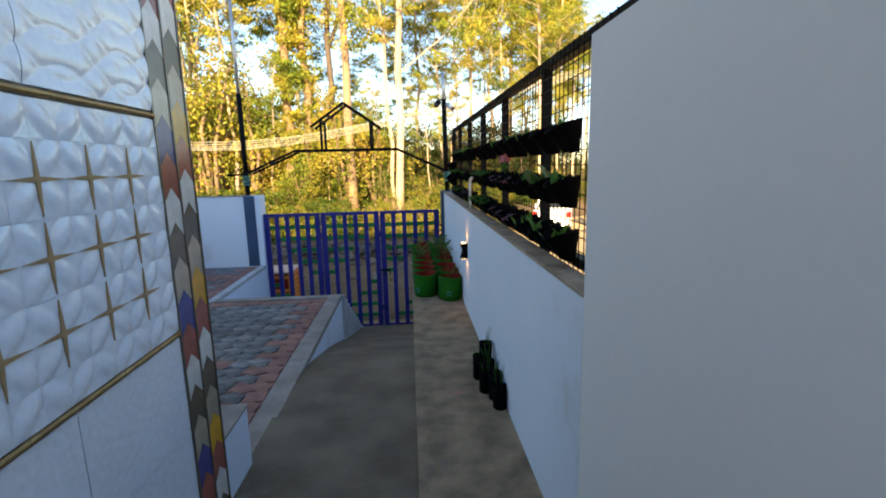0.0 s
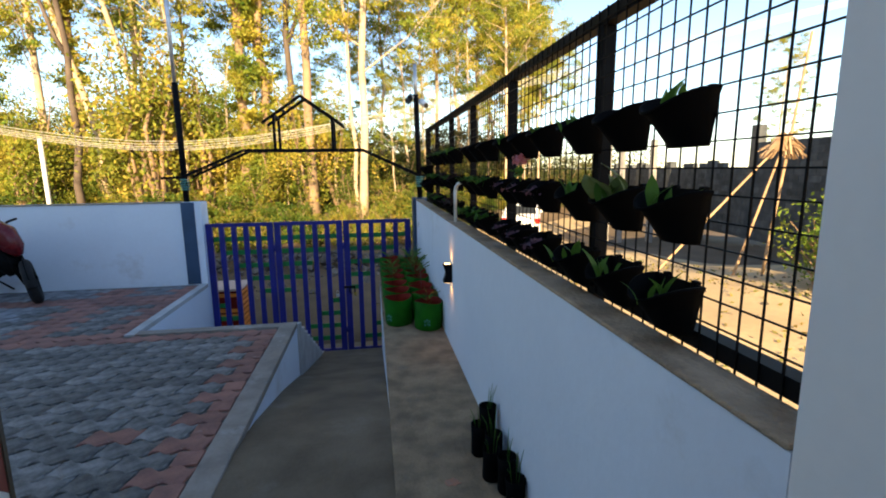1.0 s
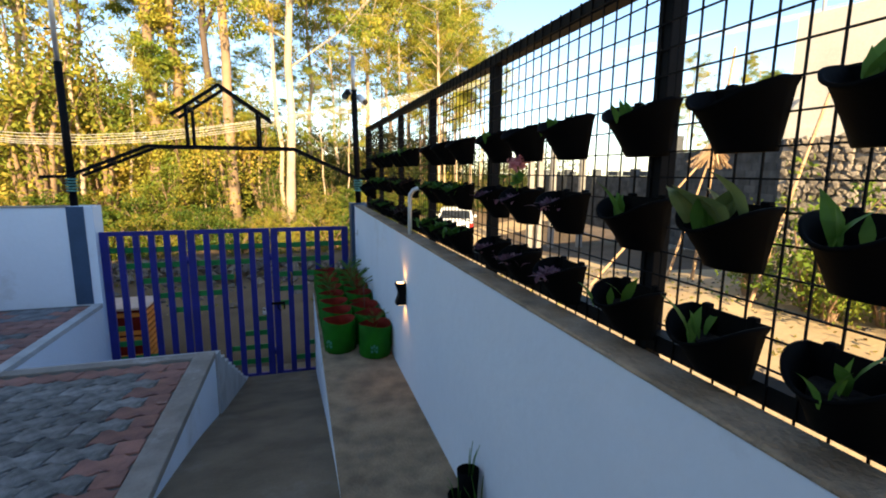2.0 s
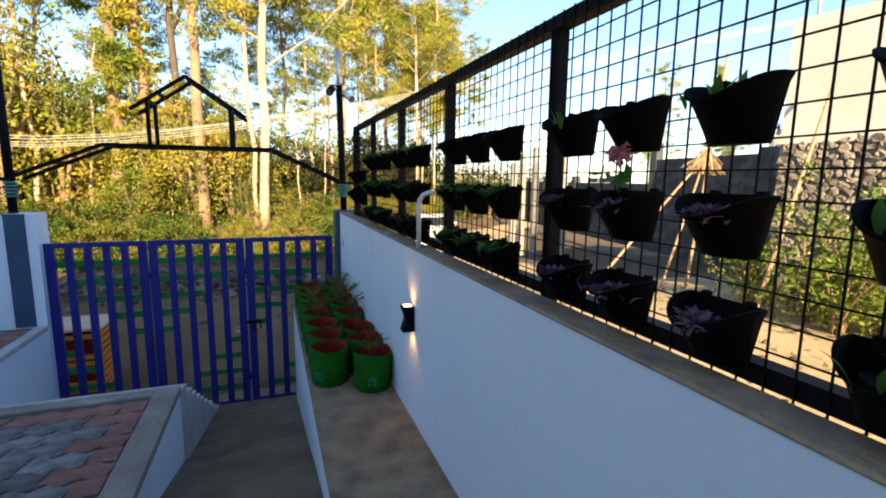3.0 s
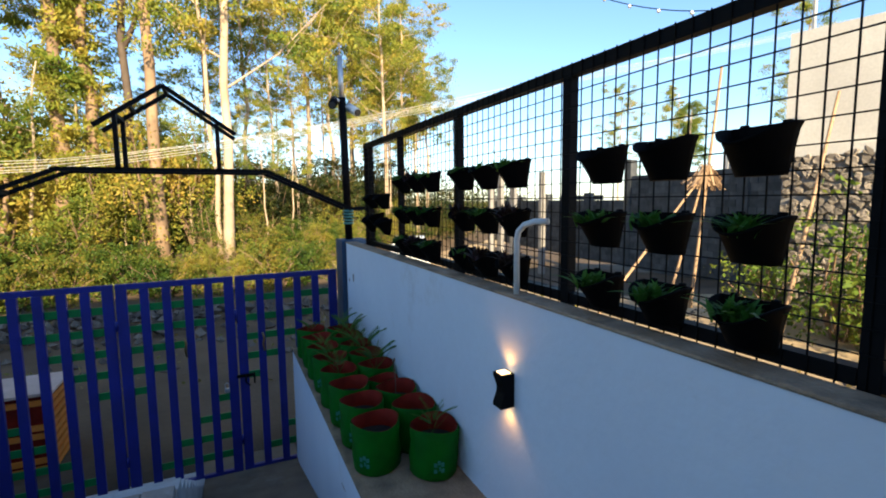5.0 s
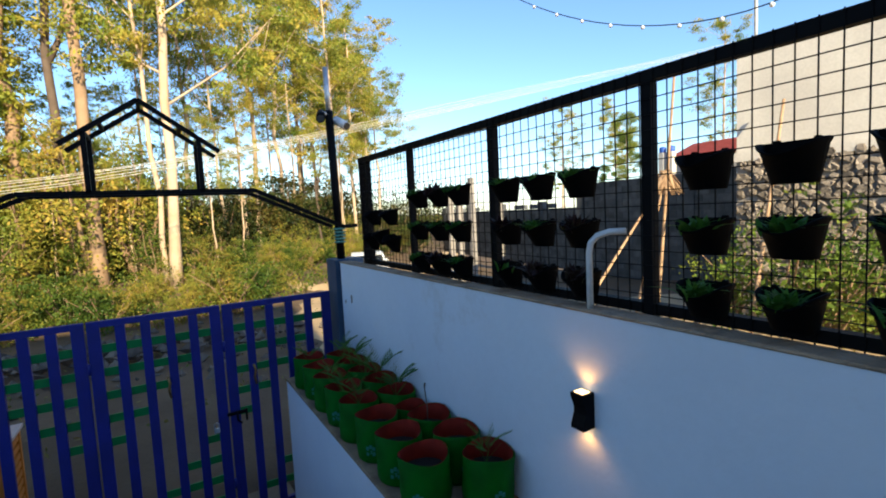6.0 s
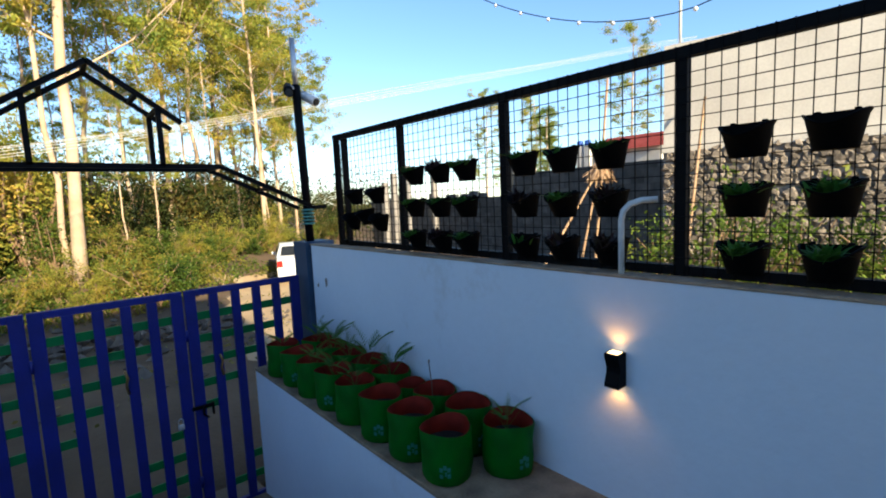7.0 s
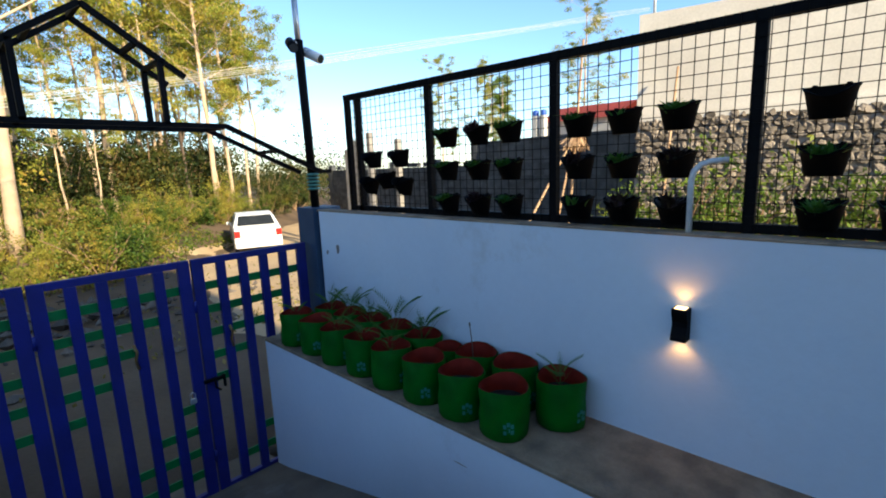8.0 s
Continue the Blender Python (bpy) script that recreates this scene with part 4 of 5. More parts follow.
def plant_wood():
    pale = "tall pale-barked eucalyptus with a thin sunlit crown"
    kinds = [
        make_tree(1, 19, 0.165, (0.030, 0.0), 0.42, 15000, M_BARK, M_LEAF_E, pale, limbs=24, boughs=((0.29, (1.0, 0.0, 0.85), 4.6), (0.34, (-0.8, 0.3, 0.7), 2.6))),
        make_tree(2, 17, 0.11, (-0.035, 0.0), 0.46, 8500, M_BARK, M_LEAF_Y, pale, limbs=18),
        make_tree(3, 18, 0.14, (0.012, 0.0), 0.44, 15000, M_BARK, M_LEAF_E, pale, wide=1.15, limbs=24),
        make_tree(4, 17, 0.15, (-0.006, 0.0), 0.62, 4000, M_BARKD, M_LEAF_E, "tall dark-barked forked tree with a thin crown", limbs=9, fork=0.38),
        make_tree(5, 16, 0.20, (0.01, 0.0), 0.45, 15000, M_BARKB, M_LEAF_Y, "tall trunk covered in yellow-green creeper", ivy=True),
        make_tree(6, 13, 0.13, (-0.20, 0.0), 0.50, 5500, M_BARK, M_LEAF_Y, "leaning pale eucalyptus with a thin crown", limbs=12),
        make_tree(7, 20, 0.19, (-0.006, 0.0), 0.52, 6500, M_BARKB, M_LEAF_E, "tall straight brown-barked eucalyptus", limbs=12),
    ]
    # the row along the bank first, then the thinner wood behind it
    spots = [(0, -0.42, 19.6, 0, 1.0), (1, -0.62, 19.9, 0, 0.8), (6, -2.3, 19.8, 0, 1.0), (3, -2.98, 20.6, 0, 1.0), (1, -2.75, 22.0, 150, 0.95), (4, -4.9, 20.3, 0, 1.05), (4, -4.1, 20.8, 120, 1.0),
             (5, -7.5, 19.8, 0, 1.05), (1, -6.8, 19.7, 0, 0.95), (5, -9.6, 20.5, 0, 1.1), (3, -10.4, 19.6, 180, 0.9), (0, -12.4, 21.5, 130, 0.95), (4, -14.0, 21.0, 60, 1.0),
             (0, -16.5, 22.5, 210, 1.0), (2, -19.0, 24.0, 33, 1.0), (2, -8.8, 26.0, 70, 0.85), (1, -6.0, 27.0, 200, 0.8), (2, -11.6, 28.0, 20, 0.85), (2, -9.9, 23.5, 0, 0.95), (4, -11.6, 22.5, 200, 1.0), (2, -6.1, 25.0, 300, 0.9), (1, -8.6, 21.5, 40, 1.0),
             (1, 1.9, 26.5, 10, 0.85), (2, 3.72, 28.4, 190, 1.0), (1, 3.05, 28.0, 10, 0.9), (2, 5.1, 29.0, 100, 0.9), (1, 5.75, 28.6, 40, 0.85), (1, 4.9, 30.5, 250, 0.9), (0, 6.9, 32.0, 60, 0.9), (3, 6.4, 29.4, 60, 0.62), (3, 7.0, 29.0, 0, 0.55),
             (2, 0.6, 27.0, 300, 0.85), (1, -1.2, 28.0, 120, 0.9), (2, 8.2, 33.0, 75, 0.85), (1, 9.0, 31.0, 200, 0.8), (2, 10.4, 36.0, 310, 0.85), (1, 8.7, 29.6, 20, 0.6), (2, 12.6, 38.0, 140, 0.72), (2, 9.3, 29.5, 15, 0.72), (0, 7.6, 27.0, 200, 0.72), (2, 11.6, 31.0, 200, 0.66), (2, 10.4, 29.8, 90, 0.62),
             (1, -3.4, 20.4, 210, 0.33), (1, -1.5, 20.6, 80, 0.36), (1, 0.9, 20.6, 20, 0.38), (5, -5.8, 20.5, 130, 0.42), (1, -7.9, 20.6, 320, 0.38), (1, 1.9, 21.6, 200, 0.36), (2, -3.4, 29.0, 44, 0.42), (2, -0.2, 31.0, 144, 0.45), (2, -6.4, 30.0, 244, 0.42), (2, 2.6, 33.0, 10, 0.5)]
    used = set()
    for k, x, y, turn, s in spots:
        m = pose(x, y, ground_z(x, y) - 0.05, 0, 0, turn) @ Matrix.Diagonal((s, s, s, 1))
        if k in used:
            copy_thing(kinds[k], m)
        else:
            kinds[k].matrix_basis = m
            used.add(k)
    # the last kind is scrub with forest shade in its leaf colour
    bushes = [make_bush(11, 3.4, 2.6, 4200, M_LEAF_B, size=0.13), make_bush(12, 2.6, 2.8, 3600, M_LEAF_S, size=0.12), make_bush(13, 4.6, 2.2, 4600, M_LEAF_S, size=0.13), make_bush(14, 1.4, 2.2, 3600, M_LEAF_B, size=0.10), make_bush(15, 3.9, 1.8, 4600, M_LEAF_Y, size=0.12), make_bush(16, 3.4, 2.8, 5200, M_LEAF_SHADE, label="dense thicket under the trees, forest shade put into its dark leaf colour", size=0.15)]
    rng = random.Random(5)
    spots = []
    for i in range(38):
        x = -19 + 19.4 * (i + rng.random()) / 38
        # right of x -1.2 the shade-coloured kind stands in for dark gaps
        spots.append((rng.choice((0, 1, 2, 2, 4) if x < -1.2 else (0, 5, 1)), x, 19.8 + rng.random() * 2.6, rng.uniform(0.65, 1.3) if x < -1.2 else rng.uniform(0.5, 0.9)))
    for i in range(19):
        x = 0.3 + 8.5 * (i + rng.random()) / 19
        spots.append((rng.choice((1, 1, 3)), x, 19.4 + rng.random() * 1.6 + max(0, x - 2) * 1.1, rng.uniform(0.55, 0.95)))
    for i in range(64):
        x = -17 + 20.5 * (i + rng.random()) / 64
        spots.append((3 if rng.random() < (0.8 if x < -3 else 0.5) else 1, x, 17.0 + rng.random() * 2.3 + max(0, x - 0.8) * 1.0, rng.uniform(0.5, 1.3)))
        if spots[-1][0] == 1:
            spots[-1] = (1, x, spots[-1][2], spots[-1][3] * 0.55)
    # thicket behind, lower towards the road; its dark leaves stand for deep shade
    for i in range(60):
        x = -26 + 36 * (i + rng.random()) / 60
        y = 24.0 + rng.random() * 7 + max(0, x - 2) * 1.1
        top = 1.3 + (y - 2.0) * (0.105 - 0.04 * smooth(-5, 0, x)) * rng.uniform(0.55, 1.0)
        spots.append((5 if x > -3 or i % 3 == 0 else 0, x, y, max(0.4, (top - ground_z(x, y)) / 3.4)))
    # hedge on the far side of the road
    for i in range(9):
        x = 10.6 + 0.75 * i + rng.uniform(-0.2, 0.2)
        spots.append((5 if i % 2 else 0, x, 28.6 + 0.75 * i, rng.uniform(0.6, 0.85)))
    used = set()
    for k, x, y, s in spots:
        m = pose(x, y, ground_z(x, y) - 0.05, 0, 0, rng.uniform(0, 360)) @ Matrix.Diagonal((s, s, s, 1))
        if k in used:
            copy_thing(bushes[k], m)
        else:
            bushes[k].matrix_basis = m
            used.add(k)
    # low growth that covers the bank under the trees
    rngn = np.random.default_rng(31)
    pts = []
    for i in range(42000):
        x, y = rngn.uniform(-20, 7.5), rngn.uniform(16.6, 23)
        if y > 17.0 + 1.1 * max(0, x - 1.2) + 0.5 * math.sin(x * 1.7):
            pts.append((x, y, ground_z(x, y) + rngn.uniform(0, 0.32)))
    v, f = leaf_quads(np.array(pts), 0.11, 0.055, rngn, 0.1)
    tagged(from_arrays("low_growth", v, f, M_LEAF_B), "low green and yellow growth on the bank", "undergrowth", kind="stuff")
    # far woods on the slope and along the horizon, shade in their leaf colour
    rngn = np.random.default_rng(9)
    pts = []
    for i in range(420):
        if i < 260:
            x, y = rngn.uniform(-60, 24), rngn.uniform(32, 60)
        else:
            x, y = rngn.uniform(20, 150), rngn.uniform(60, 130)
        h = rngn.uniform(2.5, 6) if i < 260 else rngn.uniform(1.2, 2.8)
        z = ground_z(x, y) if y < 60 else -1.5
        wide = 1.5 if i < 260 else 3.0
        pts.append(rngn.normal((x, y, z + h * 0.45), (wide, 1.5, h * 0.26), (420, 3)))
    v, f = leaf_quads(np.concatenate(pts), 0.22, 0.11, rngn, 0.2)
    tagged(from_arrays("far_woods", v, f, M_LEAF_SHADE), "far wooded slope behind the trees", "woods", kind="stuff")
    # far single trees beyond the neighbouring plot
    far = make_tree(8, 17, 0.24, (0.01, 0.0), 0.36, 20000, M_BARK, M_LEAF_W, "far tall tree with dense green clumps", limbs=20, wide=0.55)
    far.matrix_basis = pose(35.5, 30.5, -1.5) @ Matrix.Diagonal((0.62, 0.62, 0.62, 1))
    copy_thing(far, pose(38.0, 35.0, -1.5, 0, 0, 130) @ Matrix.Diagonal((0.66, 0.66, 0.62, 1)))
    for k, x, y, s in ((0, 33.5, 36.5, 0.66), (2, 41.0, 36.0, 0.72), (0, 44.5, 27.0, 0.95), (2, 60, 50, 0.8)):
        copy_thing(kinds[k], pose(x, y, -1.5, 0, 0, 40 * k) @ Matrix.Diagonal((s, s, s, 1)))


plant_wood()


def build_litter():
    """Low grass, dry leaves and stones on the earth outside."""
    rng = np.random.default_rng(21)
    pts = []
    for i in range(5200):
        x, y = (rng.uniform(1.0, 7), rng.uniform(2.5, 13)) if i < 2600 else (rng.uniform(-12, 5), rng.uniform(9, 19))
        if noise.noise(Vector((x * 0.6, y * 0.6, 3))) < 0.05 and rng.random() < 0.7:
            continue
        pts.append((x, y, ground_z(x, y) + 0.03))
    v, f = leaf_quads(np.array(pts), 0.09, 0.04, rng, 0.0)
    tagged(from_arrays("dry_litter", v, f, M_GRASS), "dry leaves and grass scattered on the earth", "litter", kind="stuff")
    verts, faces = [], []
    for i in range(420):
        x, y = (rng.uniform(1.1, 6.5), rng.uniform(2.5, 12)) if i < 250 else (rng.uniform(-8, 3), rng.uniform(10, 17.5))
        s = rng.uniform(0.02, 0.07) * (1.6 if i > 250 else 1)
        c = np.array((x, y, ground_z(x, y) + s * 0.2))
        k = len(verts)
        ax = rng.uniform(0.6, 1.2, 3) * s
        for d in ((1, 0, 0), (-1, 0, 0), (0, 1, 0), (0, -1, 0), (0, 0, 0.8), (0, 0, -0.8)):
            verts.append(tuple(c + np.array(d) * ax + rng.normal(0, 0.15, 3) * s))
        faces += [(k + a, k + b, k + t) for a, b in ((0, 2), (2, 1), (1, 3), (3, 0)) for t in (4, 5)]
    tagged(from_arrays("loose_stones", verts, faces, M_RUBBLE), "small loose stones on the earth", "stones", kind="stuff")
    # heap of rubble beyond the gate
    verts, faces = [], []
    for i in range(380):
        u = rng.normal(0, 1, 2)
        x, y = -2.6 + 2.6 * u[0], 13.6 + 0.8 * u[1]
        s = rng.uniform(0.05, 0.16)
        c = np.array((x, y, ground_z(x, y) + 0.42 * math.exp(-0.5 * (u[0] ** 2 + u[1] ** 2)) * rng.uniform(0.3, 1)))
        k = len(verts)
        ax = rng.uniform(0.6, 1.3, 3) * s
        for d in ((1, 0, 0), (-1, 0, 0), (0, 1, 0), (0, -1, 0), (0, 0, 0.8), (0, 0, -0.8)):
            verts.append(tuple(c + np.array(d) * ax + rng.normal(0, 0.15, 3) * s))
        faces += [(k + a, k + b, k + t) for a, b in ((0, 2), (2, 1), (1, 3), (3, 0)) for t in (4, 5)]
    tagged(from_arrays("rubble_heap", verts, faces, M_RUBBLE), "heap of broken stone beyond the gate", "rubble", kind="stuff")


build_litter()


# ---- neighbouring plot ----
def build_neighbour():
    h = empty("neighbour_house", "unfinished grey plastered house on a rubble stone plinth", "house")
    boxed("wall", (7.06, 13, -6, 6.80, 1.90, 3.60), M_PLASTER, h)
    boxed("band", (7.0, 13, -6, 6.84, 1.84, 1.98), M_PLASTER, h)
    boxed("plinth", (7.05, 13, -6, 6.80, -0.9, 1.84), M_MORTAR, h, "mortar behind rough stones")
    bm = bmesh.new()
    tube(bm, [(7.3, 6.6, 3.55), (7.3, 6.6, 6.2)], 0.025, 8)
    part("roof_pipe", bm, M_PVC, h, "thin white roof pipe")
    # long block wall beyond
    w = empty("block_wall", "unplastered grey concrete block wall with a pillar", "wall", kind="structure")
    ax, ay, bx, by = 14.6, 28.0, 11.7, 8.0
    d = Vector((bx - ax, by - ay, 0))
    n = int(d.length / 0.42)
    d.normalize()
    nrm = Vector((d.y, -d.x, 0))
    verts, faces = [], []

    def brick(c, ln, hh, depth):
        k = len(verts)
        for s in (-1, 1):
            for a, b in ((-1, -1), (1, -1), (1, 1), (-1, 1)):
                verts.append(tuple(c + d * a * ln / 2 + Vector((0, 0, b * hh / 2)) + nrm * s * depth / 2))
        faces.extend(tuple(k + i for i in f) for f in ((0, 1, 2, 3), (7, 6, 5, 4), (0, 4, 5, 1), (1, 5, 6, 2), (2, 6, 7, 3), (3, 7, 4, 0)))
    rng = random.Random(3)
    for i in range(n):
        courses = 11 if i < 31 else 15
        if i < 31 and rng.random() < 0.3:
            courses += rng.choice((0, 1, 1))
        for c in range(courses):
            q = Vector((ax, ay, -1.0 + 0.21 * c)) + d * (0.42 * i + 0.21 * (c % 2))
            brick(q, 0.40, 0.19, 0.2 + rng.uniform(-0.01, 0.01))
    ob = from_arrays("blocks", verts, faces, M_BLOCK, w)
    ob["kind"] = "stuff"
    for i0, i1, top in ((0, 31, 1.2), (31, n, 2.04)):
        bm = bmesh.new()
        p, q = (Vector((ax, ay, (top - 1.2) / 2)) + d * (0.42 * i) for i in (i0, i1))
        bar(bm, p, q, 0.17, top + 1.2)
        part("mortar_bed", bm, M_BLOCK, w, "grey mortar between the blocks")
    for i in (1, 9, 17, 25, 31, 42):
        bm = bmesh.new()
        c = Vector((ax, ay, 0)) + d * (0.42 * i)
        top = {31: 2.62, 42: 2.2}.get(i, 1.5)
        bar(bm, c + Vector((0, 0, -1.2)), c + Vector((0, 0, top)), 0.3)
        part("pillar", bm, M_BLOCK, w)
    # posts standing further along
    for x, y, z in ((7.75, 16.4, 1.85), (8.05, 16.3, 2.15), (8.5, 16.2, 2.4), (9.55, 16.0, 2.2)):
        bm = bmesh.new()
        box(bm, x - 0.09, x + 0.09, y - 0.09, y + 0.09, -1.35, z, bevel=0.01)
        tagged(part("stone_post", bm, M_MORTAR), "upright rough stone fence post", "post", "stone posts")
    # leaning bamboo poles and tripod
    for name, p, q, r in (("bamboo_pole", (5.55, 5.9, -0.6), (7.02, 6.15, 2.66), 0.028), ("bamboo_pole", (4.36, 7.95, -0.75), (6.72, 7.78, 1.74), 0.026), ("bamboo_pole", (6.10, 8.0, -0.75), (6.78, 7.84, 1.78), 0.026), ("bamboo_pole", (6.66, 7.95, -0.75), (6.99, 7.8, 3.4), 0.03)):
        bm = bmesh.new()
        a, b = Vector(p), Vector(q)
        pts = [a.lerp(b, k / 8) for k in range(9)]
        tube(bm, pts, [r * (1.0 - 0.04 * k) for k in range(9)], 8)
        for k in range(1, 8):
            tube(bm, [a.lerp(b, k / 8 - 0.003), a.lerp(b, k / 8 + 0.003)], r * (1.12 - 0.04 * k), 8)
        tagged(part(name, bm, M_BAMBOO), "weathered bamboo pole leaning beside the unfinished house", "pole", "bamboo poles")
    # dry thatch tied where the poles cross
    bm = bmesh.new()
    rs = random.Random(12)
    for k in range(110):
        a, u = rs.uniform(0, math.tau), rs.uniform(0.3, 1.0)
        top = Vector((6.66 + rs.uniform(-0.08, 0.08), 7.76 + rs.uniform(-0.08, 0.08), 1.76 + rs.uniform(-0.05, 0.06)))
        tip = Vector((6.64 + 0.5 * u * math.cos(a), 7.78 + 0.22 * u * math.sin(a), 1.42 + rs.uniform(-0.04, 0.16)))
        bar(bm, top, tip, 0.022, 0.006)
    tagged(part("straw_sheaf", bm, M_BAMBOO), "bundle of dry straw tied where bamboo poles cross", "straw")
    # far sheds with a red roof and two blue tanks
    s = empty("far_shed", "far shed with a red sheet roof", "shed")
    boxed("wall", (33.0, 40, 18.8, 24.6, -1.5, 4.35), M_PLASTER, s)
    bm = bmesh.new()
    for x0, x1 in ((32.5, 36.5), (40.5, 36.5)):
        vs = [bm.verts.new(c) for c in ((x0, 18.4, 4.3), (x0, 25.0, 4.3), (x1, 25.0, 5.7), (x1, 18.4, 5.7))]
        bm.faces.new(vs)
    r = bmesh.ops.solidify(bm, geom=bm.faces[:], thickness=0.06)
    part("roof", bm, M_ROOF, s)
    for y in (24.68, 23.98):
        t = empty("water_tank", "blue plastic water tank on a far stand", "tank", "far tanks")
        bm = bmesh.new()
        rings = lathe(bm, [(0.24, 0), (0.25, 0.05), (0.25, 0.34), (0.2, 0.40), (0.08, 0.43), (0.02, 0.46)], 18, (32.0, y, 4.84))
        bm.faces.new(rings[0][::-1])
        part("body", bm, M_TANK, t)
        boxed("stand", (31.75, 32.25, y - 0.2, y + 0.2, -1.5, 4.84), M_PLASTER, t)
    h.matrix_basis = Matrix.Translation((7, 6.8, 0)) @ Matrix.Rotation(radians(13), 4, "Z") @ Matrix.Translation((-7, -6.8, 0))
    # sunlit weeds at the plinth
    b = [make_bush(31, 1.5, 1.4, 1300, M_LEAF_W, "weed_bush", "leafy green weeds at the foot of the stone plinth", 0.09, "weeds by the plinth"), make_bush(32, 1.25, 1.5, 1300, M_LEAF_W, "weed_bush", "leafy green weeds at the foot of the stone plinth", 0.08, "weeds by the plinth")]
    rng = random.Random(8)
    for i in range(15):
        x, y = 6.3 - 0.8 * rng.random() + 0.11 * i, 6.2 - 0.5 * i + rng.uniform(-0.2, 0.2)
        s = rng.uniform(0.8, 1.25)
        m = pose(x, y, ground_z(x, y) - 0.03, 0, 0, rng.uniform(0, 360)) @ Matrix.Diagonal((s, s, s, 1))
        if i < 2:
            b[i].matrix_basis = m
        else:
            copy_thing(b[i % 2], m)


build_neighbour()


# ---- car on the road ----
def build_car():
    c = empty("parked_car", "white saloon car seen from behind on the dirt road", "car")
    L, W = 3.7, 1.62
    prof = [(0.0, 0.30), (0.0, 0.66), (0.05, 0.90), (0.14, 0.98), (0.52, 1.03), (0.98, 1.38), (1.25, 1.45), (2.0, 1.46), (2.5, 1.34), (3.0, 0.99), (3.6, 0.86), (3.78, 0.66), (3.8, 0.3)]
    bm = bmesh.new()
    rows = []
    for y, z in prof:
        half = W / 2 * (0.80 if z > 1.2 else 0.98 if z > 0.9 else 1.0)
        rows.append((half, y, z))
    sides = []
    for s in (-1, 1):
        sides.append([bm.verts.new((s * h, y, z)) for h, y, z in rows])
    n = len(rows)
    for i in range(n):
        bm.faces.new((sides[0][i], sides[0][(i + 1) % n], sides[1][(i + 1) % n], sides[1][i]))
    low = [bm.verts.new((0, y, 0.6)) for y in (0.3, 3.4)]
    bm.faces.new(sides[0][::-1]), bm.faces.new(sides[1])
    bmesh.ops.delete(bm, geom=low, context="VERTS")
    bmesh.ops.bevel(bm, geom=[e for e in bm.edges], offset=0.04, segments=2, affect="EDGES", profile=0.6)
    part("body", bm, M_CARW, c)
    bm = bmesh.new()
    vs = [bm.verts.new(v) for v in ((-0.66, 0.545, 1.049), (0.66, 0.545, 1.049), (0.57, 0.96, 1.365), (-0.57, 0.96, 1.365))]
    bm.faces.new(vs)
    bmesh.ops.solidify(bm, geom=bm.faces[:], thickness=0.03)
    bmesh.ops.translate(bm, verts=bm.verts, vec=(0, -0.015, 0.012))
    part("rear_window", bm, M_GLASS, c, "dark rear window")
    for s in (-1, 1):
        bm = bmesh.new()
        box(bm, min(s * 0.60, s * 0.80), max(s * 0.60, s * 0.80), -0.02, 0.14, 0.68, 0.92, bevel=0.02)
        part("tail_lamp", bm, M_TAIL, c, "red tail lamp")
        bm = bmesh.new()
        box(bm, min(s * 0.80, s * 0.95), max(s * 0.80, s * 0.95), 2.4, 2.5, 0.95, 1.07, bevel=0.02)
        part("wing_mirror", bm, M_CARW, c)
        bm = bmesh.new()
        vs = [bm.verts.new((s * 0.735, y, z)) for y, z in ((0.75, 1.03), (2.7, 1.0), (2.35, 1.32), (1.1, 1.34))]
        for v in vs[:2]:
            v.co.x = s * 0.80
        bm.faces.new(vs)
        bmesh.ops.solidify(bm, geom=bm.faces[:], thickness=0.02)
        part("side_window", bm, M_GLASS, c)
        for y in (0.65, 3.0):
            w = part("wheel", bmesh.new(), M_TYRE, c)
            bm = bmesh.new()
            tube(bm, [(s * 0.66, y, 0.29), (s * 0.815, y, 0.29)], 0.29, 20)
            part("tyre", bm, M_TYRE, w)
            bm = bmesh.new()
            tube(bm, [(s * 0.80, y, 0.29), (s * 0.822, y, 0.29)], 0.18, 16)
            part("rim", bm, M_STEEL, w)
    boxed("bumper", (-0.78, 0.78, -0.05, 0.12, 0.30, 0.52), M_CARW, c, bevel=0.03)
    boxed("number_plate", (-0.25, 0.25, -0.012, 0.02, 0.66, 0.77), M_PVC, c, "plain pale plate")
    x, y = 6.1, 19.9
    c.matrix_basis = pose(x, y, ground_z(x, y) - 0.02, 0, 0, -20)


build_car()


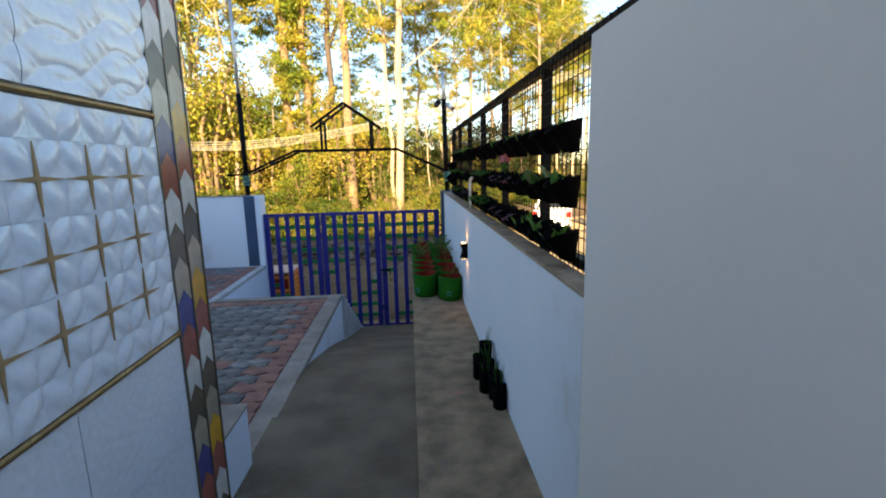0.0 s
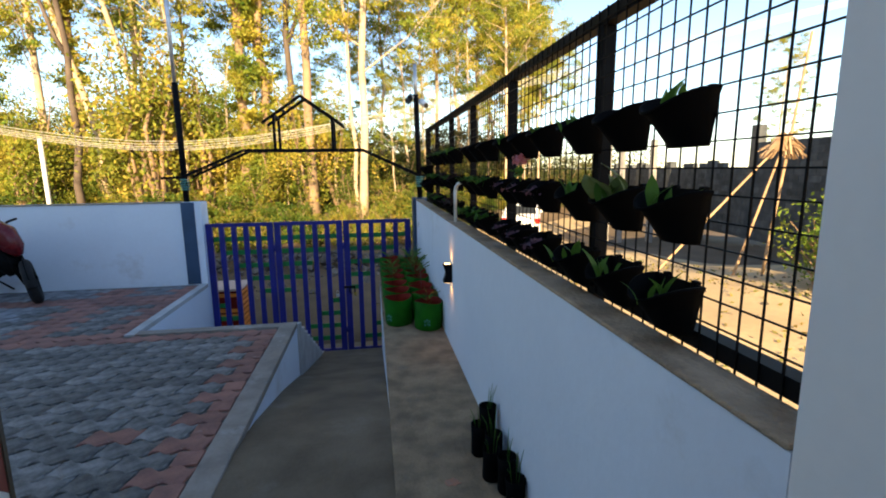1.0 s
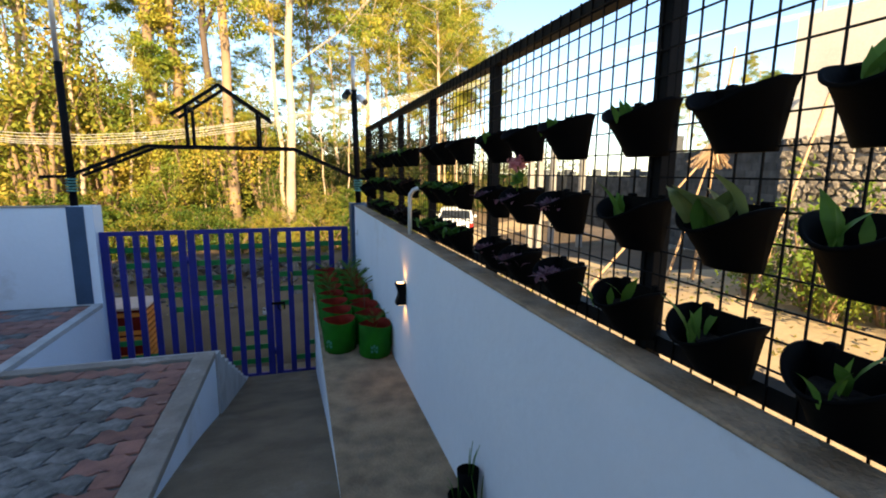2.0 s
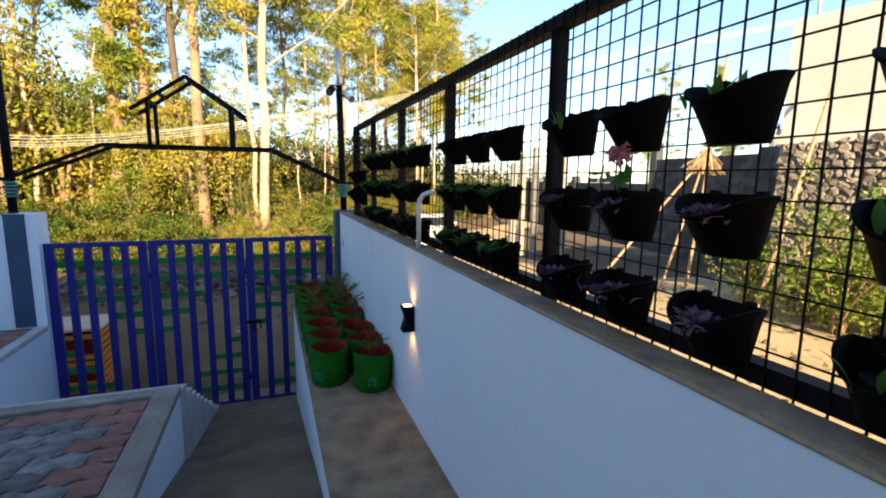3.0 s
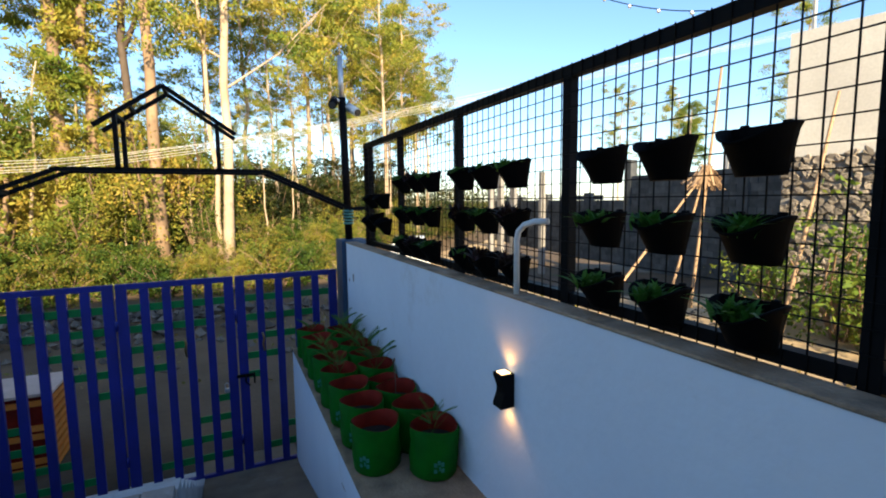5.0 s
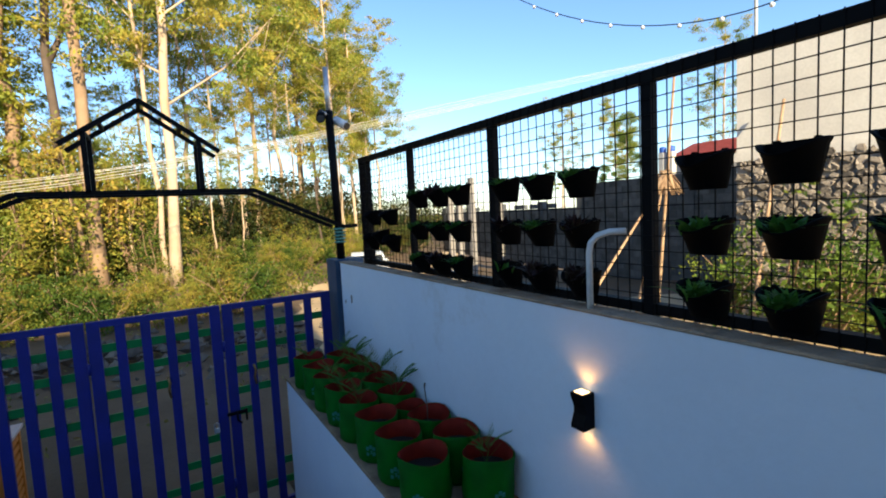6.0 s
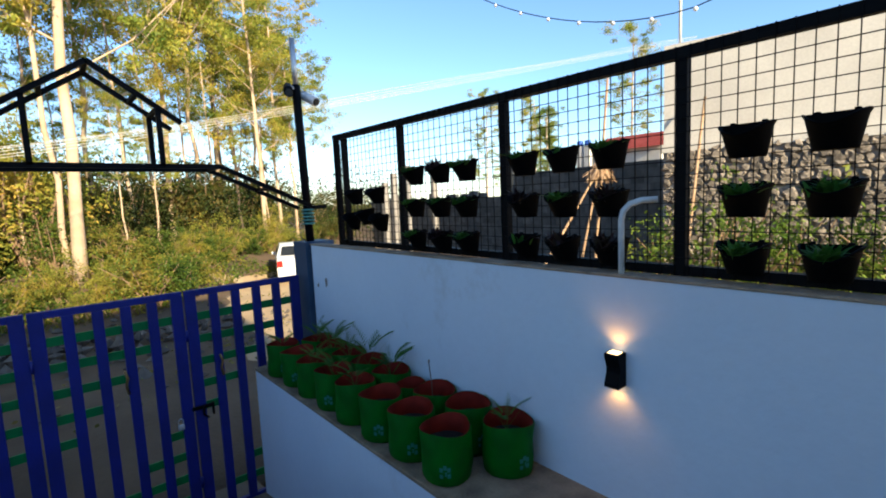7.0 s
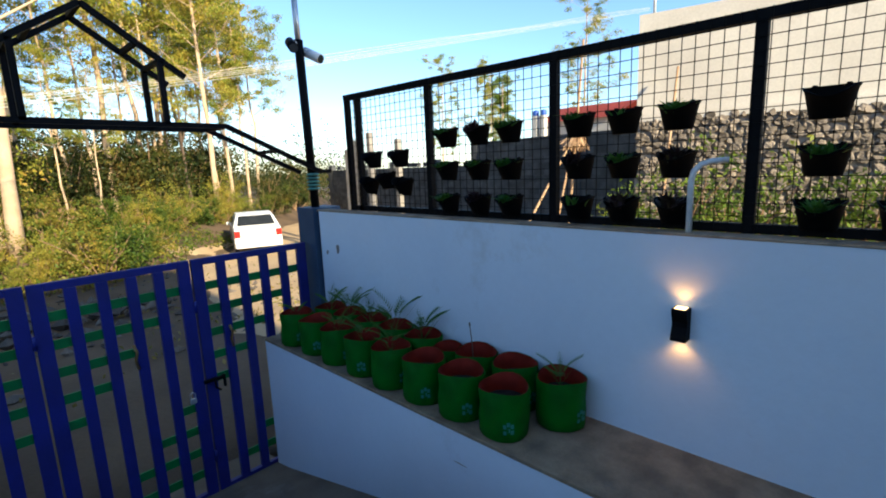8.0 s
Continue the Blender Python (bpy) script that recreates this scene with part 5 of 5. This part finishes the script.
# ---- motorbike on the terrace ----
def build_bike():
    b = empty("motorbike", "dark red and black motorbike parked on the pavers", "motorbike")
    for x, nm in ((0.0, "front_wheel"), (-1.25, "rear_wheel")):
        w = part(nm, bmesh.new(), M_TYRE, b)
        if x == 0.0:
            w.matrix_basis = Matrix.Rotation(radians(-38), 4, "Z")
        bm = bmesh.new()
        ring = 20
        for_z = 0.26
        pts = [(x + 0.225 * math.cos(k * math.tau / ring), 0, for_z + 0.225 * math.sin(k * math.tau / ring)) for k in range(ring + 1)]
        tube(bm, pts, 0.058, 10, caps=False)
        part("tyre", bm, M_TYRE, w)
        bm = bmesh.new()
        tube(bm, [(x, -0.03, for_z), (x, 0.03, for_z)], 0.06, 12)
        for k in range(5):
            a = k * math.tau / 5
            bar(bm, (x, 0, for_z), (x + 0.2 * math.cos(a), 0, for_z + 0.2 * math.sin(a)), 0.03)
        part("rim", bm, M_BLACK, w)
    for s in (-1, 1):
        bm = bmesh.new()
        tube(bm, [(0, s * 0.07, 0.26), (-0.26, s * 0.07, 0.86)], 0.022, 8)
        part("fork", bm, M_BLACK, b)
        bm = bmesh.new()
        tube(bm, [(-0.24, s * 0.05, 0.92), (-0.28, s * 0.2, 0.96), (-0.34, s * 0.34, 0.95)], 0.014, 8)
        part("handlebar", bm, M_BLACK, b)
        bm = bmesh.new()
        tube(bm, [(-0.36, s * 0.12, 0.30), (-0.30, s * 0.28, 0.29)], 0.018, 8)
        part("footrest", bm, M_BLACK, b)
    bm = bmesh.new()
    pts = [(0.24 * math.cos(a) , 0, 0.26 + 0.285 * math.sin(a)) for a in (0.3, 0.7, 1.1, 1.6, 2.1, 2.5)]
    for p, q in zip(pts, pts[1:]):
        bar(bm, p, q, 0.10, 0.012, up=(0, 1, 0))
    part("mudguard", bm, M_BLACK, b).matrix_basis = Matrix.Rotation(radians(-38), 4, "Z")
    for name, pts, rad, material in (("headlamp_cowl", [(-0.02, 0, 0.60), (-0.06, 0, 0.70), (-0.14, 0, 0.86), (-0.26, 0, 0.94), (-0.4, 0, 0.9)], [0.04, 0.11, 0.14, 0.12, 0.06], M_RED),
                                     ("leg_shield", [(-0.16, 0, 0.36), (-0.2, 0, 0.48), (-0.26, 0, 0.62), (-0.34, 0, 0.72)], [0.08, 0.14, 0.15, 0.1], M_BLACK),
                                     ("tank", [(-0.30, 0, 0.76), (-0.42, 0, 0.82), (-0.62, 0, 0.80), (-0.76, 0, 0.70)], [0.06, 0.15, 0.14, 0.06], M_RED),
                                     ("engine", [(-0.42, 0, 0.38), (-0.52, 0, 0.42), (-0.72, 0, 0.40), (-0.82, 0, 0.36)], [0.08, 0.16, 0.16, 0.08], M_BLACK),
                                     ("seat", [(-0.72, 0, 0.74), (-0.9, 0, 0.74), (-1.2, 0, 0.78), (-1.4, 0, 0.84)], [0.06, 0.11, 0.11, 0.05], M_TYRE),
                                     ("tail", [(-1.0, 0, 0.66), (-1.25, 0, 0.70), (-1.5, 0, 0.80)], [0.08, 0.10, 0.04], M_RED),
                                     ("silencer", [(-0.6, 0.14, 0.28), (-1.0, 0.16, 0.26), (-1.45, 0.18, 0.36)], [0.03, 0.05, 0.05], M_BLACK)):
        bm = bmesh.new()
        tube(bm, pts, rad, 12)
        part(name, bm, material, b)
    bm = bmesh.new()
    tube(bm, [(-0.27, 0, 0.84), (-0.45, 0, 0.5), (-0.8, 0, 0.34), (-1.25, 0, 0.26)], 0.03, 8)
    part("frame", bm, M_BLACK, b)
    bm = bmesh.new()
    tube(bm, [(-0.7, 0.05, 0.28), (-0.66, 0.22, 0.02)], 0.012, 8)
    part("side_stand", bm, M_BLACK, b)
    s = 0.86
    b.matrix_basis = pose(-3.60, 6.20, DRIVE_Z + 0.008, 12, 0, -20) @ Matrix.Diagonal((s, s, s, 1))


build_bike()


# ---- crate beyond the gate ----
def build_crate():
    c = empty("storage_crate", "orange slatted crate with a pale board lid beyond the gate", "crate")
    x0, x1, y0, y1, z0, z1 = -2.45, -1.95, 7.55, 8.1, -1.10, -0.36
    boxed("core", (x0 + 0.03, x1 - 0.03, y0 + 0.03, y1 - 0.03, z0 + 0.02, z1 - 0.02), M_BAGIN, c, "dark red inside")
    for x in (x0, x1 - 0.05):
        for y in (y0, y1 - 0.05):
            boxed("corner_post", (x, x + 0.05, y, y + 0.05, z0, z1), M_ORANGE, c, bevel=0.006)
    for k in range(9):
        z = z0 + 0.05 + 0.075 * k
        boxed("slat", (x1 - 0.028, x1 - 0.008, y0 + 0.052, y1 - 0.052, z, z + 0.045), M_ORANGE, c)
        if k in (0, 1, 4, 5, 8):
            boxed("slat", (x0 + 0.052, x1 - 0.052, y0 + 0.008, y0 + 0.028, z, z + 0.05), M_ORANGE, c)
    boxed("lid", (x0 - 0.02, x1 + 0.02, y0 - 0.02, y1 + 0.02, z1, z1 + 0.03), M_CARD, c, "pale board lid", bevel=0.006)
    bm = bmesh.new()
    tube(bm, [(-2.62, 8.3, -1.1), (-2.62, 8.3, -0.2), (-2.66, 8.32, 0.0), (-2.62, 8.36, 0.25)], 0.03, 10)
    tagged(part("standpipe", bm, M_PVC), "pale plastic standpipe beyond the gate", "pipe")


build_crate()


# ---- wires ----
def build_wires():
    for k in range(5):
        bm = bmesh.new()
        pts = []
        for i in range(33):
            x = -14.0 + 46.0 * i / 32
            pts.append((x, 16.0, 1.93 + 1.02 * (math.sqrt(1 + ((x + 6) / 4) ** 2) - 1) + 0.055 * k * (1 + 0.15 * math.sin(x * 0.4 + k))))
        tube(bm, pts, 0.0065, 5)
        tagged(part("power_wire", bm, M_WIRE), "bare power wire catching the low sun", "wire", "power wires")
    bm = bmesh.new()
    tube(bm, [(-9.4, 16.1, -1.4), (-9.4, 16.1, 2.3)], 0.06, 10)
    tagged(part("wire_post", bm, M_PLASTER), "white concrete post carrying the power wires", "post")
    s = empty("string_lights", "cable of small white bulbs strung overhead", "string lights")
    pts = []
    for i in range(31):
        y = 14.0 - 10.5 * i / 30
        rise = 0.128 * abs(y - 6.4) ** 1.7
        pts.append(Vector((7.0, y, 4.05 + (rise if y > 6.4 else 1.6 * rise))))
    bm = bmesh.new()
    tube(bm, pts, 0.010, 5)
    part("cable", bm, M_BLACK, s)
    for i in range(2, 30, 2):
        bm = bmesh.new()
        bmesh.ops.create_icosphere(bm, subdivisions=2, radius=0.038, matrix=Matrix.Translation(pts[i] - Vector((0, 0, 0.03))))
        part("bulb", bm, M_PVC, s, "white bulb")


build_wires()


# ---- tiled house wall ----
TX = -0.715


def build_tiles():
    cell = 0.152

    def petal(u, v):
        d1, d2 = 1 - math.hypot(u, v), 1 - math.hypot(1 - u, 1 - v)
        if d1 > 0 and d2 > 0:
            return 0.003 + 0.0065 * math.sqrt(d1 * d2 / 0.0858)
        return 0.003 + 0.006 * min(0.25, abs(min(d1, d2)))
    n = 9
    shapes = []
    for flip in (False, True):
        verts, faces = [], []
        for j in range(n + 1):
            for i in range(n + 1):
                u, v = i / n, j / n
                verts.append((petal(1 - u if flip else u, v), (u - 0.5) * (cell / 2 - 0.0008), (v - 0.5) * (cell / 2 * 1.02 - 0.0008)))
        for j in range(n):
            for i in range(n):
                k = j * (n + 1) + i
                faces.append((k, k + 1, k + n + 2, k + n + 1))
        me = bpy.data.meshes.new("relief_tile")
        me.from_pydata(verts, [], faces)
        for p in me.polygons:
            p.use_smooth = True
        me.materials.append(M_TILE)
        shapes.append(me)
    z0 = 0.822
    for r in range(8):
        for c in range(22):
            ob = new("relief_tile", shapes[(r + c) % 2])
            ob.parent = HOUSE
            ob.location = (TX, 1.42 - cell / 4 - cell / 2 * c, z0 + cell / 4 + cell / 2 * r * 1.02)
    # amber four-pointed stars where four tiles meet
    bm = bmesh.new()
    ring = []
    for k in range(16):
        a = k * math.tau / 16
        d = 0.072 if k % 4 == 0 else 0.008 if k % 2 == 0 else 0.013
        ring.append(bm.verts.new((0.0075, d * math.cos(a), d * math.sin(a))))
    back = [bm.verts.new((0.0, v.co.y, v.co.z)) for v in ring]
    bm.faces.new(ring)
    for k in range(16):
        bm.faces.new((ring[k], back[k], back[(k + 1) % 16], ring[(k + 1) % 16]))
    star = mesh_of("star", bm, M_AMBER)
    for r in range(1, 4):
        for c in range(10):
            ob = new("star", star)
            ob.parent = HOUSE
            ob.location = (TX + 0.0005, 1.268 - cell * c, z0 + cell * 1.02 * r)
    for z in (0.812, 1.452):
        bm = bmesh.new()
        pts = [(TX + 0.004, -1.0 + 2.42 * k / 40, z + 0.0) for k in range(41)]
        tube(bm, pts, [0.0075 + 0.0015 * (k % 2) for k in range(41)], 8)
        part("gold_strip", bm, M_GOLD, HOUSE, "twisted gold trim strip")
    # large wavy tiles above and plain relief tiles below
    def sheet(name, y0, y1, za, zb, fn):
        bm = bmesh.new()
        ny, nz = 48, 48
        g = [[bm.verts.new((TX + fn(i / ny, j / nz), y0 + (y1 - y0) * i / ny, za + (zb - za) * j / nz)) for i in range(ny + 1)] for j in range(nz + 1)]
        for j in range(nz):
            for i in range(ny):
                f = bm.faces.new((g[j][i], g[j][i + 1], g[j + 1][i + 1], g[j + 1][i]))
                f.smooth = True
        return part(name, bm, M_TILE, HOUSE)

    def wavy(u, v):
        a = math.sin(math.tau * (v * 2 + 0.35 * math.sin(math.tau * u * 1.0)))
        b = math.sin(math.tau * (v * 2 - 0.35 * math.sin(math.tau * u * 1.0)))
        return 0.007 * (abs(a * b) ** 0.35) + 0.001

    def faint(u, v):
        return 0.0006 * math.sin(math.tau * (3 * u + 0.5 * math.sin(math.tau * 2 * v))) ** 2 + 0.001
    for k in range(4):
        sheet("wavy_tile", 1.42 - 0.45 * (k + 1) + 0.001, 1.42 - 0.45 * k - 0.001, 1.464, 1.764, wavy)
        sheet("wavy_tile", 1.42 - 0.45 * (k + 1) + 0.001, 1.42 - 0.45 * k - 0.001, 1.766, 2.066, wavy)
        sheet("wavy_tile", 1.42 - 0.45 * (k + 1) + 0.001, 1.42 - 0.45 * k - 0.001, 2.068, 2.368, wavy)
        sheet("plain_tile", 1.42 - 0.45 * (k + 1) + 0.001, 1.42 - 0.45 * k - 0.001, 0.50, 0.80, faint)
        sheet("plain_tile", 1.42 - 0.45 * (k + 1) + 0.001, 1.42 - 0.45 * k - 0.001, 0.198, 0.498, faint)
    # mosaic corner: two strips of coloured chevrons
    cols = {"navy": (0.05, 0.05, 0.20), "brick": (0.32, 0.085, 0.06), "ivory": (0.62, 0.58, 0.52), "umber": (0.115, 0.085, 0.055), "sand": (0.40, 0.31, 0.22), "amber": (0.62, 0.30, 0.02)}
    mats = {k: mat("mosaic_" + k, c, None, 0.2, 14, 90, 0.05, vary=0.12, spec=0.5) for k, c in cols.items()}
    hgt, w = 0.105, 0.094
    shape = {}
    for k in mats:
        bm = bmesh.new()
        out = [(-w / 2, 0), (0, 0.045), (w / 2, 0), (w / 2, hgt - 0.001), (0, hgt + 0.044), (-w / 2, hgt - 0.001)]
        top = [bm.verts.new((0.006, y, z)) for y, z in out]
        low = [bm.verts.new((0.0, y, z)) for y, z in out]
        bm.faces.new(top)
        for i in range(6):
            bm.faces.new((top[i], low[i], low[(i + 1) % 6], top[(i + 1) % 6]))
        shape[k] = mesh_of("chevron", bm, mats[k])
    down1 = ["navy", "brick", "ivory", "umber", "sand"]
    down2 = ["amber", "brick", "ivory", "umber", "sand"]
    for s, (yc, order, shift) in enumerate(((1.475, down1, 0.0), (1.578, down2, -0.05))):
        for r in range(23):
            ob = new("chevron", shape[order[(22 - r + s) % 5]])
            ob.parent = HOUSE
            ob.location = (TX - 0.002, yc, 0.05 + hgt * r + shift)
    for y in (1.423, 1.5265, 1.630):
        boxed("mosaic_edge", (TX - 0.004, TX + 0.007, y - 0.004, y + 0.004, 0.0, 2.5), mats["umber"], HOUSE)


build_tiles()


# ---- rubble stones of the neighbour's plinth ----
def build_stones():
    rng = random.Random(12)
    house = bpy.data.objects["neighbour_house"]
    shapes = []
    for s in range(10):
        bm = bmesh.new()
        n = rng.choice((5, 6, 6, 7))
        rim, mid, low = [], [], []
        for k in range(n):
            a = k * math.tau / n + rng.uniform(-0.2, 0.2)
            r = rng.uniform(0.72, 1.25)
            sq = 1 / max(abs(math.cos(a)), abs(math.sin(a))) ** 0.6
            y, z = 0.5 * r * sq * math.cos(a), 0.5 * r * sq * math.sin(a)
            low.append(bm.verts.new((0.0, y, z)))
            mid.append(bm.verts.new((-0.03 - rng.uniform(0, 0.03), y * 0.96, z * 0.96)))
            rim.append(bm.verts.new((-0.045 - rng.uniform(0, 0.05), y * 0.74, z * 0.74)))
        bm.faces.new(rim[::-1])
        for a, b in ((rim, mid), (mid, low)):
            for k in range(n):
                bm.faces.new((a[k], a[(k + 1) % n], b[(k + 1) % n], b[k]))
        shapes.append(mesh_of("stone", bm, M_STONE))
    verts, faces, count = [], [], 0
    for r in range(24):
        y = 6.82 + rng.uniform(-0.15, 0)
        while y > 0.4:
            w = rng.uniform(0.09, 0.21)
            src = rng.choice(shapes)
            m = Matrix.LocRotScale((7.045, y - w / 2, -0.42 + 0.0975 * r + rng.uniform(-0.035, 0.035) + 0.03 * math.sin(y * 2.9 + r)), Euler((rng.uniform(-0.6, 0.6), 0, 0)), (0.8, w * 1.02, rng.uniform(0.095, 0.155)))
            if count < 300 and y > 3.4 and r > 8:
                ob = new("stone", src)
                ob.parent = house
                ob.matrix_basis = m
                count += 1
            else:
                k = len(verts)
                verts += [tuple(m @ v.co) for v in src.vertices]
                faces += [tuple(k + i for i in p.vertices) for p in src.polygons]
            y -= w
    ob = from_arrays("stone_work", verts, faces, M_STONE_I, house)
    ob["kind"] = "stuff"

build_stones()


# ---- interlocking pavers ----
def build_pavers():
    rng = random.Random(6)
    L, H, b, n = 0.26, 0.128, 0.019, 14

    def outline(inset):
        # an S-shaped paver: waved long sides, bent ends
        h, l = H / 2 - inset, L / 2 - inset
        pts = []
        for k in range(n + 1):
            x = -l + 2 * l * k / n
            pts.append((x - 0.012, -h + b * math.sin(2 * math.tau * x / L)))
        for k in range(1, 4):
            y = -h + 2 * h * k / 4
            pts.append((l - 0.012 * math.cos(math.pi * (y + h) / (2 * h)), y))
        for k in range(n + 1):
            x = l - 2 * l * k / n
            pts.append((x + 0.012, h + b * math.sin(2 * math.tau * x / L)))
        for k in range(1, 4):
            y = h - 2 * h * k / 4
            pts.append((-l - 0.012 * math.cos(math.pi * (y + h) / (2 * h)), y))
        return pts

    def make(material):
        bm = bmesh.new()
        lo = [bm.verts.new((x, y, -0.02)) for x, y in outline(0.002)]
        md = [bm.verts.new((x, y, -0.004)) for x, y in outline(0.002)]
        hi = [bm.verts.new((x, y, 0.0)) for x, y in outline(0.007)]
        bm.faces.new(hi)
        m = len(lo)
        for p, q in ((lo, md), (md, hi)):
            for k in range(m):
                bm.faces.new((p[k], p[(k + 1) % m], q[(k + 1) % m], q[k]))
        return mesh_of("paver", bm, material)
    grey, red = make(M_PAVE_G), make(M_PAVE_R)
    count = 0
    rest_v, rest_f = {"g": [], "r": []}, {"g": [], "r": []}
    rows = int((6.70 - 1.75) / H)
    for r in range(rows):
        y = 1.75 + H * (r + 0.5)
        edge = DRIVE_X - 0.135 if y < DRIVE_END - 0.10 else -2.155
        for c in range(26):
            x = edge - L / 2 - L * c - (L / 2 if r % 2 else 0)
            if x < -6.2:
                break
            border = (c == 0 and r % 2 == 0) or (DRIVE_END - 0.26 < y < DRIVE_END + 0.02) or (6.0 < y < 6.28) or (abs(x + 2.9) < 0.18 and y > DRIVE_END)
            if c == 1 and rng.random() < 0.12:
                border = True
            m = Matrix.Translation((x, y, DRIVE_Z + rng.uniform(-0.003, 0.003))) @ Euler((rng.uniform(-0.01, 0.01), rng.uniform(-0.008, 0.008), rng.uniform(-0.01, 0.01))).to_matrix().to_4x4()
            if -3.4 < x and 2.4 < y < 6.2 and count < 300:
                ob = new("paver", red if border else grey)
                ob.parent = DRIVE
                ob.matrix_basis = m
                count += 1
            else:
                key = "r" if border else "g"
                src = red if border else grey
                k = len(rest_v[key])
                rest_v[key] += [tuple(m @ v.co) for v in src.vertices]
                rest_f[key] += [tuple(k + i for i in p.vertices) for p in src.polygons]
    for key, material in (("g", M_PAVE_GI), ("r", M_PAVE_RI)):
        ob = from_arrays("far_pavers", rest_v[key], rest_f[key], material, DRIVE)
        ob["kind"] = "stuff"
    # half pieces along the kerb
    for r in range(1, rows, 2):
        y = 1.75 + H * (r + 0.5)
        edge = DRIVE_X - 0.135 if y < DRIVE_END - 0.10 else -2.155
        bm = bmesh.new()
        box(bm, edge - L / 2 + 0.004, edge - 0.002, y - H / 2 + 0.004, y + H / 2 - 0.004, DRIVE_Z - 0.02, DRIVE_Z, bevel=0.004)
        part("half_paver", bm, M_PAVE_R, DRIVE)


M_PAVE_GI = mat("grey_paver_far", (0.215, 0.22, 0.235), (0.10, 0.105, 0.112), 0.75, 9, 80, 0.5, vary=0.35, island=True, dirt=(0.42, 0.40, 0.38), dirt_at=0.6)
M_PAVE_RI = mat("red_paver_far", (0.30, 0.14, 0.11), (0.19, 0.095, 0.08), 0.75, 9, 80, 0.5, vary=0.22, island=True, dirt=(0.40, 0.33, 0.30), dirt_at=0.6)
build_pavers()

# ---- orange chalk smudge on the ledge ----
bm = bmesh.new()
rnd = random.Random(3)
ring = [bm.verts.new((0.235 + 0.034 * rnd.uniform(0.6, 1.2) * math.cos(k * math.tau / 14), 2.52 + 0.028 * rnd.uniform(0.6, 1.2) * math.sin(k * math.tau / 14), 0.0025)) for k in range(14)]
low = [bm.verts.new((v.co.x, v.co.y, 0.0)) for v in ring]
bm.faces.new(ring)
for k in range(14):
    bm.faces.new((ring[k], low[k], low[(k + 1) % 14], ring[(k + 1) % 14]))
tagged(part("chalk_smudge", bm, mat("orange_chalk", (0.42, 0.19, 0.12), (0.33, 0.20, 0.15), 0.9, 40, 120, 0.2)), "small orange chalk smudge on the cement ledge", "smudge")


# ---- peeled spots and a crack on the white paint ----
def build_spots():
    rng = random.Random(21)
    for k, (x, y, z, w, h) in enumerate(SPOTS):
        bm = bmesh.new()
        loop = []
        for i in range(14):
            a = i * math.tau / 14
            r = rng.uniform(0.6, 1.15)
            loop.append(bm.verts.new((x - 0.0012, y + w * r * math.cos(a), z + h * r * math.sin(a))))
        bm.faces.new(loop)
        r = bmesh.ops.extrude_face_region(bm, geom=bm.faces[:])
        for v in r["geom"]:
            if isinstance(v, bmesh.types.BMVert):
                v.co.x += 0.004
        bmesh.ops.recalc_face_normals(bm, faces=bm.faces)
        tagged(part("peeled_spot", bm, M_KERB), "grey spot of bare plaster in the white paint", "stain", "spots in the paint")


SPOTS = [(WALL_X, 6.437, 0.633, 0.022, 0.045), (WALL_X, 6.579, 0.597, 0.016, 0.02), (0.0, 4.815, -0.180, 0.05, 0.003)]
build_spots()
